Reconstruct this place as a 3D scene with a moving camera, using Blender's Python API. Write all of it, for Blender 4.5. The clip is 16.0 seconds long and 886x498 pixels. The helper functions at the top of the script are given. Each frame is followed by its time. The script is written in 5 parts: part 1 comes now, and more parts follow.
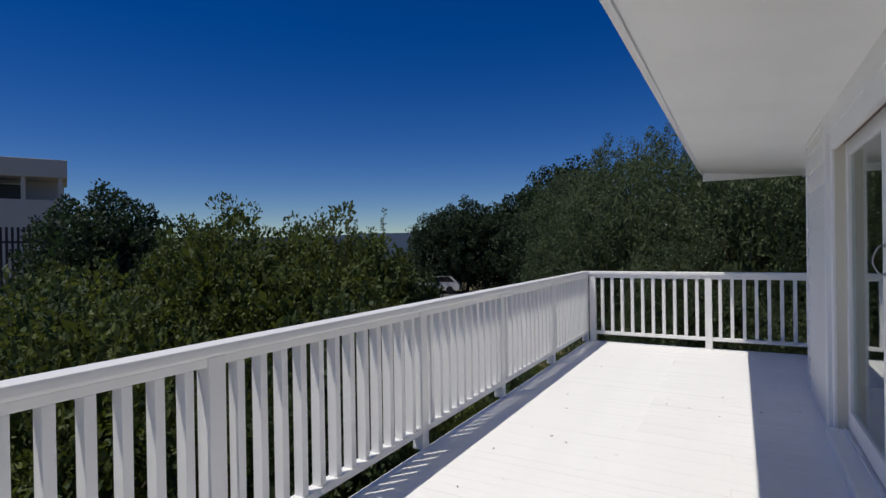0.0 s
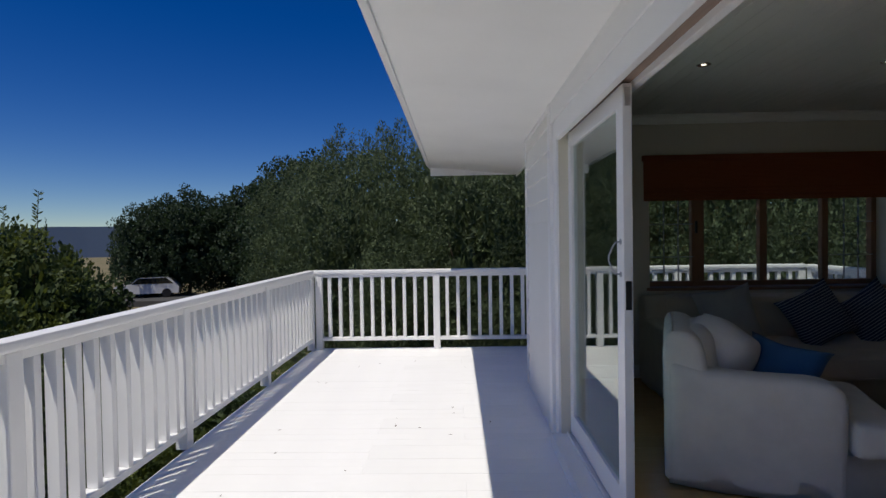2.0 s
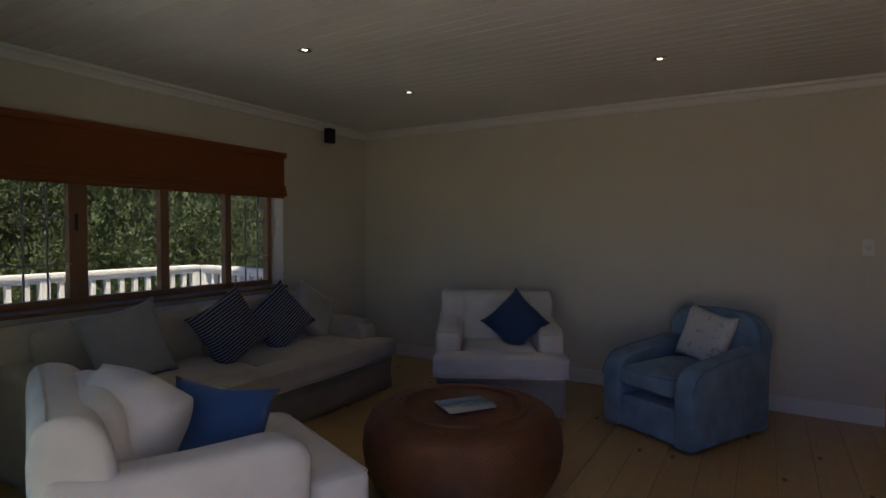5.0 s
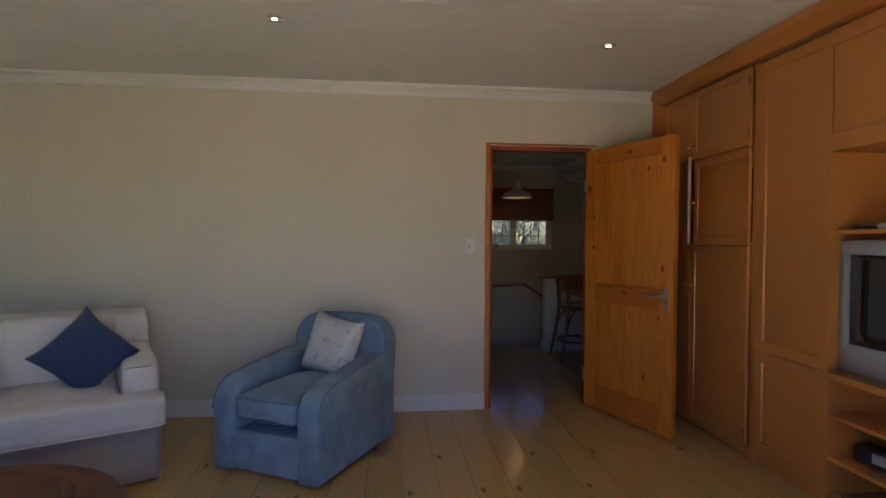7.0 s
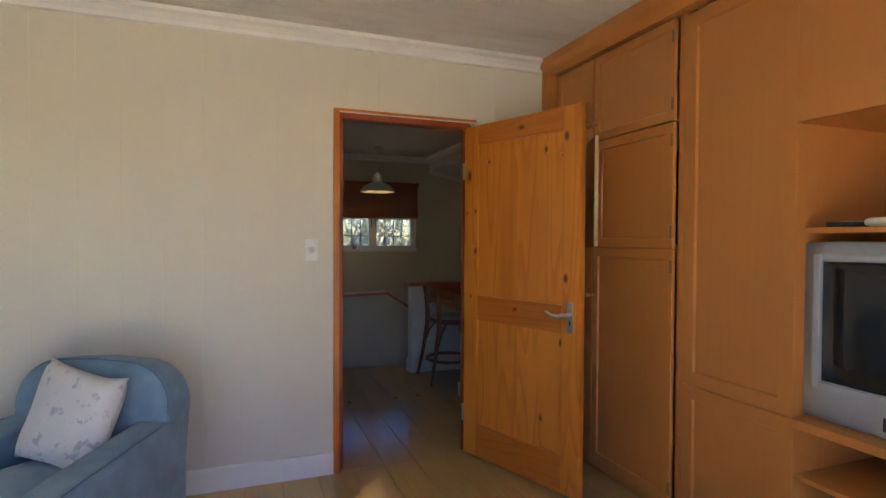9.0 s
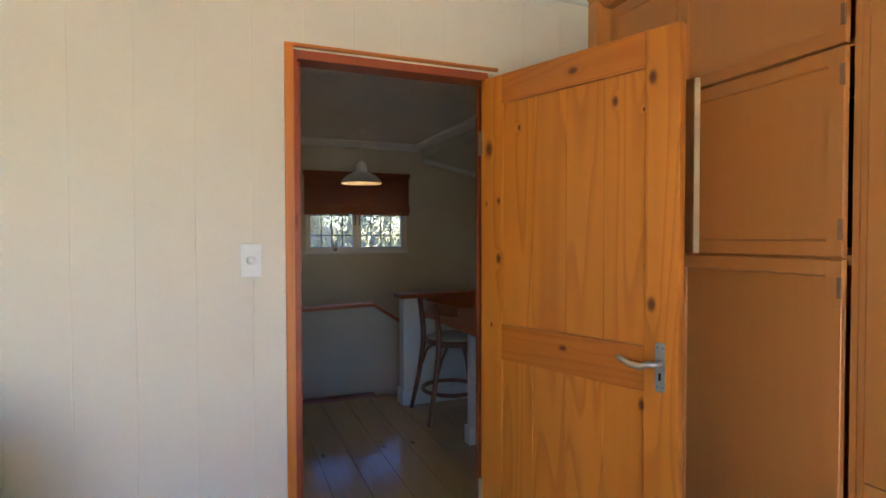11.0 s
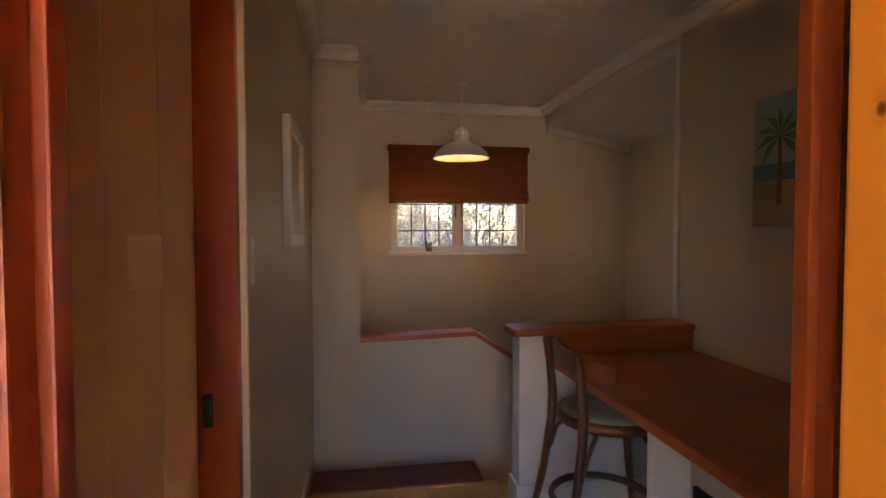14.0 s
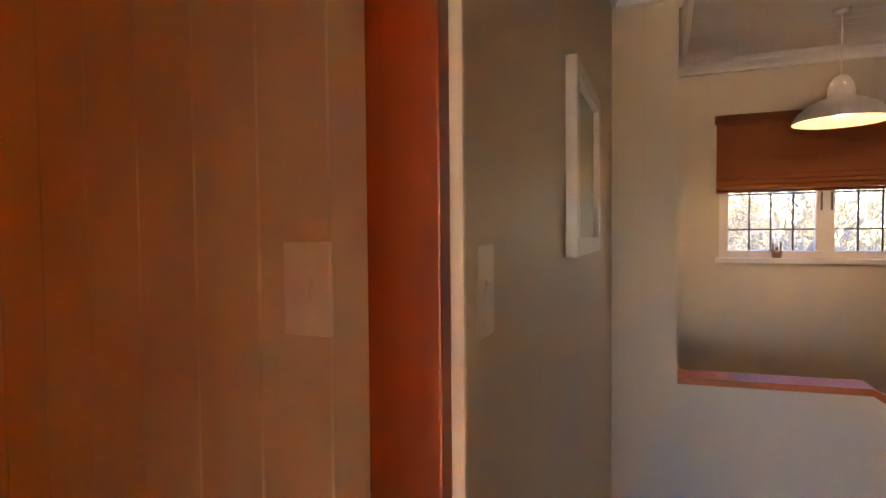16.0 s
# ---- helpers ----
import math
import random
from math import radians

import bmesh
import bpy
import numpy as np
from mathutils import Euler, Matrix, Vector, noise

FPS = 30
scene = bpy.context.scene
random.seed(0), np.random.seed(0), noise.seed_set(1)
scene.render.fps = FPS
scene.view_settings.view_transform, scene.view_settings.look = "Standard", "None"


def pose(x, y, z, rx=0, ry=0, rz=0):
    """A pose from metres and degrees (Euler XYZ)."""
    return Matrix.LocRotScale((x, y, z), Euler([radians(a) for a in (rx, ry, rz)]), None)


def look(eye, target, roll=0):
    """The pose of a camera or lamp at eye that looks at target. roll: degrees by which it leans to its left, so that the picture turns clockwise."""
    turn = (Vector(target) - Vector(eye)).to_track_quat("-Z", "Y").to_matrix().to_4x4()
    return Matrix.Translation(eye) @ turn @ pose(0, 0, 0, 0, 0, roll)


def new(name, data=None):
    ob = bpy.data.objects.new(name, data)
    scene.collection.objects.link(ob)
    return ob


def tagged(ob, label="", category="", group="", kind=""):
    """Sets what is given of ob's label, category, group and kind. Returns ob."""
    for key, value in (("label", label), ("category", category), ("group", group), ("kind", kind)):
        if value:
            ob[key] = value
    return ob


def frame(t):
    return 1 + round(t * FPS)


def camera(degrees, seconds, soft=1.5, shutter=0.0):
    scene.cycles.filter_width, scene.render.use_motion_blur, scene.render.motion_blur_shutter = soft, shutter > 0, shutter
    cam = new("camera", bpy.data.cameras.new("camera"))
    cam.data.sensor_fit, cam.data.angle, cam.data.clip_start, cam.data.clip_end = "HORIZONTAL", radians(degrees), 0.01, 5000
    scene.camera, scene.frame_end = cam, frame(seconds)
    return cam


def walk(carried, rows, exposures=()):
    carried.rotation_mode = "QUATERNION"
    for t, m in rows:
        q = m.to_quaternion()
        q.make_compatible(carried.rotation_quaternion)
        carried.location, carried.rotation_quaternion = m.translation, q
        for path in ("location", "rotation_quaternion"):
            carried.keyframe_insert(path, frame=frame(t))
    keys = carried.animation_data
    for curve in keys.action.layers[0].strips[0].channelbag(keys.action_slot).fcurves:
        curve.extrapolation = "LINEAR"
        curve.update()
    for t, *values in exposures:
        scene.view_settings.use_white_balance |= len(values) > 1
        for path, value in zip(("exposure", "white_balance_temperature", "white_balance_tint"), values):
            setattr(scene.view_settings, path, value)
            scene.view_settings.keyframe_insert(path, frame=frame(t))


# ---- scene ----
cam = camera(79.0, 16.0)
PATH = [
    (0, (0.033, -0.561, 1.374), (-0.931, 1.191, 1.364), -0.9),
    (0.5, (0.014, -0.252, 1.363), (-0.858, 1.549, 1.348), -0.5),
    (1, (-0.002, 0.011, 1.346), (-0.689, 1.889, 1.328), -0.4),
    (1.5, (-0.052, 0.28, 1.367), (-0.434, 2.243, 1.336), -0.6),
    (2, (-0.063, 0.554, 1.372), (-0.114, 2.553, 1.331), -0.9),
    (2.5, (-0.006, 0.832, 1.382), (0.233, 2.817, 1.332), -0.6),
    (3, (0.008, 1.07, 1.381), (0.571, 2.988, 1.329), -0.3),
    (3.5, (0.061, 1.257, 1.367), (0.995, 3.025, 1.312), -0.2),
    (4, (0.141, 1.471, 1.378), (1.382, 3.039, 1.317), -0.1),
    (4.5, (0.255, 1.64, 1.416), (1.741, 2.975, 1.337), -0.3),
    (5, (0.389, 1.764, 1.39), (2.103, 2.792, 1.322), 0.2),
    (5.2, (0.425, 1.791, 1.406), (2.209, 2.692, 1.329), 0.2),
    (7.3, (1.278, 1.756, 1.336), (3.246, 1.399, 1.302), 0.5),
    (7.5, (1.374, 1.744, 1.337), (3.324, 1.297, 1.305), 0.6),
    (8, (1.641, 1.704, 1.335), (3.543, 1.085, 1.3), 0.5),
    (8.5, (1.914, 1.634, 1.336), (3.79, 0.941, 1.301), 0.5),
    (9, (2.193, 1.5, 1.344), (4.064, 0.795, 1.306), 0.3),
    (9.2, (2.296, 1.468, 1.336), (4.165, 0.756, 1.302), 0.3),
    (11.3, (3.34, 1.156, 1.371), (5.196, 0.413, 1.324), -0.1),
    (11.5, (3.435, 1.121, 1.374), (5.296, 0.391, 1.324), -0.2),
    (12, (3.704, 1.01, 1.362), (5.579, 0.317, 1.308), -0.2),
    (12.5, (3.984, 0.911, 1.36), (5.874, 0.26, 1.301), -0.2),
    (13, (4.297, 0.838, 1.383), (6.204, 0.239, 1.322), -0.1),
    (13.5, (4.556, 0.752, 1.369), (6.488, 0.239, 1.308), -0.3),
    (14, (4.801, 0.695, 1.384), (6.773, 0.368, 1.314), -0.1),
    (14.5, (5.045, 0.672, 1.394), (7.042, 0.588, 1.324), -0.1),
    (15, (5.22, 0.675, 1.395), (7.211, 0.859, 1.327), -0.3),
    (15.5, (5.387, 0.692, 1.394), (7.328, 1.171, 1.323), -0.2),
    (16, (5.511, 0.734, 1.387), (7.364, 1.484, 1.321), -0.5),
]

EXPOSURES = [(0, -0.45, 6650, 8), (3, -0.12, 6700, 9), (3.5, 0.05, 6800, 9), (4, 0.2, 7000, 10), (4.5, 0.35, 7400, 12), (5.2, 0.95, 8300, 16), (7.3, 2.45, 8500, 11), (9, 3.2, 8400, 10), (11.5, 3.82, 7900, 8), (13, 3.98, 8300, 12), (14, 4.5, 12000, 36), (14.6, 4.95, 12800, 38), (16, 5.4, 12500, 34)]
walk(cam, [(t, look(eye, target, roll)) for t, eye, target, roll in PATH], EXPOSURES)

# ---- world and sun ----
SUN_TRAVEL = Vector((0.25, 0.31, -1.0)).normalized()
world = bpy.data.worlds.new("sky")
scene.world = world
world.use_nodes = True
wn = world.node_tree.nodes
sky = wn.new("ShaderNodeTexSky")
sky.sky_type = 'NISHITA'
sky.sun_disc = False
sky.sun_elevation = math.asin(-SUN_TRAVEL.z)
sky.sun_rotation = math.atan2(-SUN_TRAVEL.x, -SUN_TRAVEL.y)
sky.altitude = 2000
sky.dust_density = 0.0
sky.ozone_density = 4.0
sky.air_density = 1.0
deep = wn.new("ShaderNodeHueSaturation")
deep.inputs["Saturation"].default_value = 1.4
deep.inputs["Hue"].default_value = 0.519
world.node_tree.links.new(sky.outputs[0], deep.inputs["Color"])
world.node_tree.links.new(deep.outputs[0], wn["Background"].inputs[0])
wn["Background"].inputs[1].default_value = 0.09
sun = new("sun", bpy.data.lights.new("sun", 'SUN'))
sun.data.energy = 4.5
sun.data.angle = radians(0.5)
sun.data.color = (1.0, 0.95, 0.88)
sun.matrix_world = look((0, 0, 20), Vector((0, 0, 20)) + SUN_TRAVEL)


# ---- materials ----
class Graph:
    def __init__(self, name):
        self.mat = bpy.data.materials.new(name)
        self.mat.use_nodes = True
        self.tree = self.mat.node_tree
        self.bsdf = self.tree.nodes["Principled BSDF"]
        self.coord = self.add("ShaderNodeTexCoord").outputs["Object"]

    def add(self, kind, **values):
        node = self.tree.nodes.new(kind)
        for key, value in values.items():
            node.inputs[key].default_value = value
        return node

    def link(self, a, b):
        self.tree.links.new(a, b)

    def scaled(self, x, y, z):
        m = self.add("ShaderNodeMapping", Scale=(x, y, z))
        self.link(self.coord, m.inputs[0])
        return m.outputs[0]

    def noise(self, scale, detail=4.0, coord=None, rough=0.55):
        n = self.add("ShaderNodeTexNoise", Scale=scale, Detail=detail, Roughness=rough)
        self.link(coord or self.coord, n.inputs["Vector"])
        return n.outputs["Fac"]

    def ramp(self, fac, stops):
        r = self.add("ShaderNodeValToRGB")
        e = r.color_ramp.elements
        e[0].position, e[0].color = stops[0][0], (*stops[0][1], 1)
        e[1].position, e[1].color = stops[1][0], (*stops[1][1], 1)
        for p, c in stops[2:]:
            k = e.new(p)
            k.color = (*c, 1)
        self.link(fac, r.inputs[0])
        return r.outputs[0]

    def maths(self, op, a, b=None):
        n = self.add("ShaderNodeMath")
        n.operation = op
        for i, v in enumerate((a, b)):
            if v is None:
                continue
            if isinstance(v, (int, float)):
                n.inputs[i].default_value = v
            else:
                self.link(v, n.inputs[i])
        return n.outputs[0]

    def mix(self, fac, a, b, how='MIX'):
        n = self.add("ShaderNodeMix")
        n.data_type, n.blend_type = 'RGBA', how
        for sock, v in ((n.inputs["Factor"], fac), (n.inputs[6], a), (n.inputs[7], b)):
            if isinstance(v, (int, float)):
                sock.default_value = v
            elif isinstance(v, tuple):
                sock.default_value = (*v, 1)
            else:
                self.link(v, sock)
        return n.outputs[2]

    def bump(self, height, strength=0.3, distance=0.01):
        b = self.add("ShaderNodeBump", Strength=strength, Distance=distance)
        self.link(height, b.inputs["Height"])
        self.link(b.outputs[0], self.bsdf.inputs["Normal"])

    def colour(self, out):
        self.link(out, self.bsdf.inputs["Base Color"])

    def rough(self, v):
        if isinstance(v, (int, float)):
            self.bsdf.inputs["Roughness"].default_value = v
        else:
            self.link(v, self.bsdf.inputs["Roughness"])


def mul(c, k):
    return tuple(min(1, v * k) for v in c)


def paint(name, c, rough=0.5, grooves=None, pitch=0.11, wear=0.06, depth=0.15, tint=0.03):
    """Brushed paint; grooves: the axes along which board joints repeat."""
    g = Graph(name)
    big, fine = g.noise(1.3, 5), g.noise(60, 3)
    col = g.ramp(big, [(0.3, mul(c, 1 - wear)), (0.7, c)])
    height = g.maths('MULTIPLY', fine, 0.12)
    if grooves:
        s = g.add("ShaderNodeSeparateXYZ")
        g.link(g.coord, s.inputs[0])
        u = s.outputs[0] if grooves == "x" else s.outputs[1] if grooves == "y" else g.maths('ADD', s.outputs[0], s.outputs[1])
        if grooves == "z":
            u = s.outputs[2]
        f = g.maths('PINGPONG', g.maths('DIVIDE', u, pitch), 0.5)
        line = g.maths('LESS_THAN', f, 0.028)
        col = g.mix(g.maths('MULTIPLY', line, tint), col, mul(c, 0.45))
        height = g.maths('SUBTRACT', height, g.maths('MULTIPLY', line, depth))
    g.colour(col)
    g.rough(rough)
    g.bump(height, 0.35, 0.004)
    return g.mat


def wood(name, light, dark, axis="z", scale=1.0, rough=0.38, knots=True, figure=0.5):
    """Varnished softwood with long figure, fine grain and knots."""
    g = Graph(name)
    long = {"x": (0.35, 5, 5), "y": (5, 0.35, 5), "z": (5, 5, 0.35)}[axis]
    info = g.add("ShaderNodeObjectInfo")
    shift = g.add("ShaderNodeVectorMath")
    g.link(g.scaled(*[v * scale for v in long]), shift.inputs[0])
    comb = g.add("ShaderNodeCombineXYZ")
    for i in range(3):
        g.link(g.maths('MULTIPLY', info.outputs["Random"], 37.0 + 11 * i), comb.inputs[i])
    g.link(comb.outputs[0], shift.inputs[1])
    v = shift.outputs[0]
    n = g.noise(1.1, 3, v, 0.5)
    rings = g.maths('PINGPONG', g.maths('MULTIPLY', n, 11.0), 0.5)
    rings = g.maths('POWER', g.maths('MULTIPLY', rings, 2.0), 3.0)
    fine = g.noise(14, 4, v, 0.6)
    tone = g.noise(0.6, 2)
    col = g.ramp(tone, [(0.3, mul(light, 0.86)), (0.7, light)])
    col = g.mix(g.maths('MULTIPLY', rings, figure), col, dark)
    col = g.mix(g.maths('MULTIPLY', fine, 0.25), col, mul(dark, 0.9))
    per = g.maths('MULTIPLY', info.outputs["Random"], 0.25)
    col = g.mix(per, col, mul(light, 0.75))
    if knots:
        k = g.add("ShaderNodeTexVoronoi", Scale=1.0)
        sq = {"x": (0.45, 1, 1), "y": (1, 0.45, 1), "z": (1, 1, 0.45)}[axis]
        g.link(g.scaled(*[5.0 * s for s in sq]), k.inputs["Vector"])
        spot = g.ramp(k.outputs["Distance"], [(0.04, (1, 1, 1)), (0.1, (0, 0, 0))])
        col = g.mix(g.maths('MULTIPLY', spot, 0.8), col, mul(dark, 0.35))
    g.colour(col)
    g.rough(g.maths('ADD', g.maths('MULTIPLY', fine, 0.2), rough - 0.08))
    g.bump(fine, 0.12, 0.002)
    return g.mat


def cloth(name, c, weave=260.0, rough=0.95, c2=None, blotch=0.1):
    g = Graph(name)
    w = g.noise(weave, 2)
    soft = g.noise(7, 4)
    col = g.ramp(soft, [(0.35, mul(c, 1 - blotch)), (0.65, c)])
    if c2:
        print_ = g.ramp(g.noise(16, 3, None, 0.7), [(0.56, (0, 0, 0)), (0.63, (1, 1, 1))])
        col = g.mix(g.maths('MULTIPLY', print_, 0.75), col, c2)
    g.colour(g.mix(g.maths('MULTIPLY', w, 0.2), col, mul(c, 0.7)))
    g.rough(rough)
    g.bsdf.inputs["Sheen Weight"].default_value = 0.2
    g.bump(g.maths('ADD', g.maths('MULTIPLY', w, 0.15), soft), 0.35, 0.01)
    return g.mat


def plain(name, c, rough=0.5, metal=0.0, emit=0.0, emit_c=None, coat=0.0):
    g = Graph(name)
    n = g.noise(25, 4)
    g.colour(g.ramp(n, [(0.3, mul(c, 0.92)), (0.7, c)]))
    g.rough(g.maths('ADD', g.maths('MULTIPLY', n, 0.1), rough - 0.05))
    g.bsdf.inputs["Metallic"].default_value = metal
    g.bsdf.inputs["Coat Weight"].default_value = coat
    if emit:
        g.bsdf.inputs["Emission Color"].default_value = (*(emit_c or c), 1)
        g.bsdf.inputs["Emission Strength"].default_value = emit
    return g.mat


def glass(name, tint=(1, 1, 1), ior=1.7, haze=0.0):
    m = bpy.data.materials.new(name)
    m.use_nodes = True
    t = m.node_tree
    t.nodes.clear()
    out, mixer = t.nodes.new("ShaderNodeOutputMaterial"), t.nodes.new("ShaderNodeMixShader")
    tr, gl, fr = t.nodes.new("ShaderNodeBsdfTransparent"), t.nodes.new("ShaderNodeBsdfGlossy"), t.nodes.new("ShaderNodeLayerWeight")
    pw, ad = t.nodes.new("ShaderNodeMath"), t.nodes.new("ShaderNodeMath")
    f0 = ((ior - 1) / (ior + 1)) ** 2
    tr.inputs[0].default_value = (*tint, 1)
    gl.inputs["Roughness"].default_value = 0.0
    fr.inputs[0].default_value = 0.5
    pw.operation, ad.operation = "POWER", "MULTIPLY_ADD"
    pw.inputs[1].default_value = 5.0
    ad.inputs[1].default_value, ad.inputs[2].default_value = 1 - f0, f0
    t.links.new(fr.outputs["Facing"], pw.inputs[0])
    t.links.new(pw.outputs[0], ad.inputs[0])
    t.links.new(ad.outputs[0], mixer.inputs[0])
    # Haze put into the glass: translucent white pales the view behind.
    if haze:
        haze_wash, veil = t.nodes.new("ShaderNodeBsdfTranslucent"), t.nodes.new("ShaderNodeMixShader")
        haze_wash.inputs[0].default_value = (0.8, 0.82, 0.85, 1)
        veil.inputs[0].default_value = haze
        t.links.new(tr.outputs[0], veil.inputs[1])
        t.links.new(haze_wash.outputs[0], veil.inputs[2])
        t.links.new(veil.outputs[0], mixer.inputs[1])
    else:
        t.links.new(tr.outputs[0], mixer.inputs[1])
    t.links.new(gl.outputs[0], mixer.inputs[2])
    t.links.new(mixer.outputs[0], out.inputs[0])
    return m


WHITE = (0.82, 0.82, 0.8)
M_RAIL = paint("white_gloss_paint", (0.84, 0.84, 0.84), 0.35)
M_DECK = paint("white_deck_paint", (0.9, 0.9, 0.9), 0.55, wear=0.08)
M_CLAD = paint("white_weatherboard", (0.8, 0.79, 0.76), 0.5)
M_WALL = paint("cream_board_wall", (0.66, 0.62, 0.52), 0.55, "xy", 0.2)
M_PASS = paint("passage_wall_paint", (0.68, 0.6, 0.47), 0.5, "xy", 0.2, depth=0.2)
M_CEIL = paint("white_board_ceiling", (0.74, 0.71, 0.66), 0.42)
M_BOARD = paint("cream_wall_boards", (0.71, 0.665, 0.55), 0.5)
M_SOFFIT = paint("white_soffit", (0.9, 0.9, 0.89), 0.5)
M_TRIM = paint("white_trim", (0.8, 0.79, 0.75), 0.4)
M_PLANK = wood("pale_pine_floor", (0.63, 0.41, 0.17), (0.4, 0.22, 0.075), "x", 1.0, 0.12, True, 0.2)
KNOTS = ((0.045, 1.72, 0.02), (0.1, 1.26, 0.014), (0.625, 1.815, 0.012), (0.42, 0.935, 0.011), (0.46, 1.955, 0.014), (0.765, 1.865, 0.014), (0.765, 1.13, 0.015), (0.73, 0.79, 0.012), (0.06, 0.98, 0.006), (0.03, 1.49, 0.005), (0.1, 1.5, 0.008), (0.73, 1.77, 0.005), (0.6, 0.36, 0.012), (0.2, 1.79, 0.008))


def pine(name, light, dark, axis, rough=0.3):
    """Varnished knotty pine: growth rings that harden to a thin dark line and flow round the knots."""
    g = Graph(name)
    info = g.add("ShaderNodeObjectInfo")
    s = g.add("ShaderNodeSeparateXYZ")
    g.link(g.coord, s.inputs[0])
    x, z = s.outputs[0], s.outputs[2]
    comb = g.add("ShaderNodeCombineXYZ")
    for i in range(3):
        g.link(g.maths('MULTIPLY', info.outputs["Random"], 41.0 + 13 * i), comb.inputs[i])
    shift = g.add("ShaderNodeVectorMath")
    g.link(g.scaled(*((5.5, 3, 0.42) if axis == "z" else (0.42, 3, 7.0))), shift.inputs[0])
    g.link(comb.outputs[0], shift.inputs[1])
    v = shift.outputs[0]
    field = g.maths('MULTIPLY', g.noise(1.0, 1.5, v, 0.4), 12.0)
    core = None
    for kx, kz, kr in KNOTS:
        u = g.maths('DIVIDE', g.maths('SUBTRACT', x, kx), kr * 0.85 if axis == "z" else kr * 1.4)
        w = g.maths('DIVIDE', g.maths('SUBTRACT', z, kz), kr * 1.4 if axis == "z" else kr * 0.85)
        d2 = g.maths('ADD', g.maths('MULTIPLY', u, u), g.maths('MULTIPLY', w, w))
        near = g.maths('EXPONENT', g.maths('MULTIPLY', d2, -0.3))
        field = g.maths('ADD', field, g.maths('MULTIPLY', near, 0.85))
        spot = g.maths('EXPONENT', g.maths('MULTIPLY', g.maths('MULTIPLY', d2, d2), -0.6))
        core = spot if core is None else g.maths('MAXIMUM', core, spot)
    ring = g.maths('FRACT', field)
    late = g.ramp(ring, [(0.0, (0, 0, 0)), (1.0, (0.25, 0.25, 0.25)), (0.55, (0.08, 0.08, 0.08)), (0.9, (1, 1, 1)), (0.95, (0.7, 0.7, 0.7))])
    fine = g.noise(9, 4, v, 0.65)
    tone = g.noise(1.6, 3, v)
    col = g.ramp(tone, [(0.3, mul(light, 0.85)), (0.7, light)])
    col = g.mix(g.maths('MULTIPLY', late, 0.44), col, dark)
    col = g.mix(g.maths('MULTIPLY', fine, 0.16), col, mul(dark, 0.9))
    col = g.mix(g.maths('MULTIPLY', info.outputs["Random"], 0.2), col, mul(light, 0.72))
    col = g.mix(g.maths('MULTIPLY', core, 0.95), col, (0.11, 0.02, 0.006))
    g.colour(col)
    g.rough(g.maths('ADD', g.maths('MULTIPLY', fine, 0.2), rough - 0.08))
    g.bump(fine, 0.1, 0.002)
    return g.mat


M_DOOR = pine("orange_pine", (0.79, 0.27, 0.04), (0.44, 0.095, 0.013), "z")
M_RAILX = pine("orange_pine_cross", (0.66, 0.2, 0.03), (0.4, 0.085, 0.012), "x")
M_LIP = wood("orange_edge_pine", (0.64, 0.2, 0.032), (0.42, 0.1, 0.014), "z", 1.2, 0.35, False, 0.4)
M_FRAME = wood("red_stained_frame", (0.38, 0.075, 0.02), (0.24, 0.04, 0.012), "z", 1.2, 0.35, True, 0.4)
M_CAB = wood("honey_cabinet_veneer", (0.64, 0.25, 0.07), (0.5, 0.17, 0.04), "z", 0.8, 0.36, False, 0.16)
M_DESK = wood("red_brown_desk", (0.62, 0.155, 0.042), (0.46, 0.1, 0.025), "x", 0.8, 0.35, False, 0.35)
M_STAIR = wood("dark_red_stair", (0.42, 0.105, 0.045), (0.28, 0.065, 0.027), "y", 0.8, 0.35, False, 0.35)
M_CHAIR = wood("bentwood_brown", (0.26, 0.09, 0.035), (0.13, 0.04, 0.015), "z", 2.0, 0.3, False, 0.3)
M_TRACK = wood("weathered_track_wood", (0.34, 0.25, 0.2), (0.2, 0.13, 0.1), "y", 1.2, 0.5, False, 0.3)
M_BACKRAIL = wood("bentwood_rail", (0.3, 0.105, 0.04), (0.16, 0.05, 0.02), "x", 2.0, 0.3, False, 0.3)
M_WINWOOD = wood("brown_window_wood", (0.3, 0.16, 0.09), (0.18, 0.09, 0.05), "z", 1.5, 0.45, False, 0.3)
M_SLIP = cloth("cream_slipcover", (0.8, 0.76, 0.68), 240)
M_SLIP2 = cloth("white_slipcover", (0.78, 0.74, 0.68), 240)
M_BEIGE = cloth("beige_slipcover", (0.58, 0.51, 0.39), 240)
M_BLUE = cloth("dusty_blue_canvas", (0.2, 0.34, 0.46), 300, blotch=0.3)
M_ROYAL = cloth("blue_cushion_cloth", (0.035, 0.12, 0.3), 260)
M_NAVY = cloth("navy_cushion_cloth", (0.025, 0.06, 0.14), 260)
M_PRINT = cloth("printed_cushion_cloth", (0.72, 0.71, 0.69), 200, c2=(0.32, 0.36, 0.42))
M_GREYC = cloth("grey_cushion_cloth", (0.4, 0.39, 0.36), 200)
M_STEEL = plain("brushed_steel", (0.66, 0.66, 0.66), 0.42, 1.0)
M_CHROME = plain("chrome_ring", (0.8, 0.8, 0.8), 0.15, 1.0)
M_DARK = plain("black_plastic_and_shade", (0.02, 0.02, 0.022), 0.35)
M_SILVER = plain("silver_plastic", (0.36, 0.38, 0.4), 0.4)
M_SCREEN = plain("dark_tube_glass", (0.018, 0.02, 0.02), 0.12, coat=0.5)
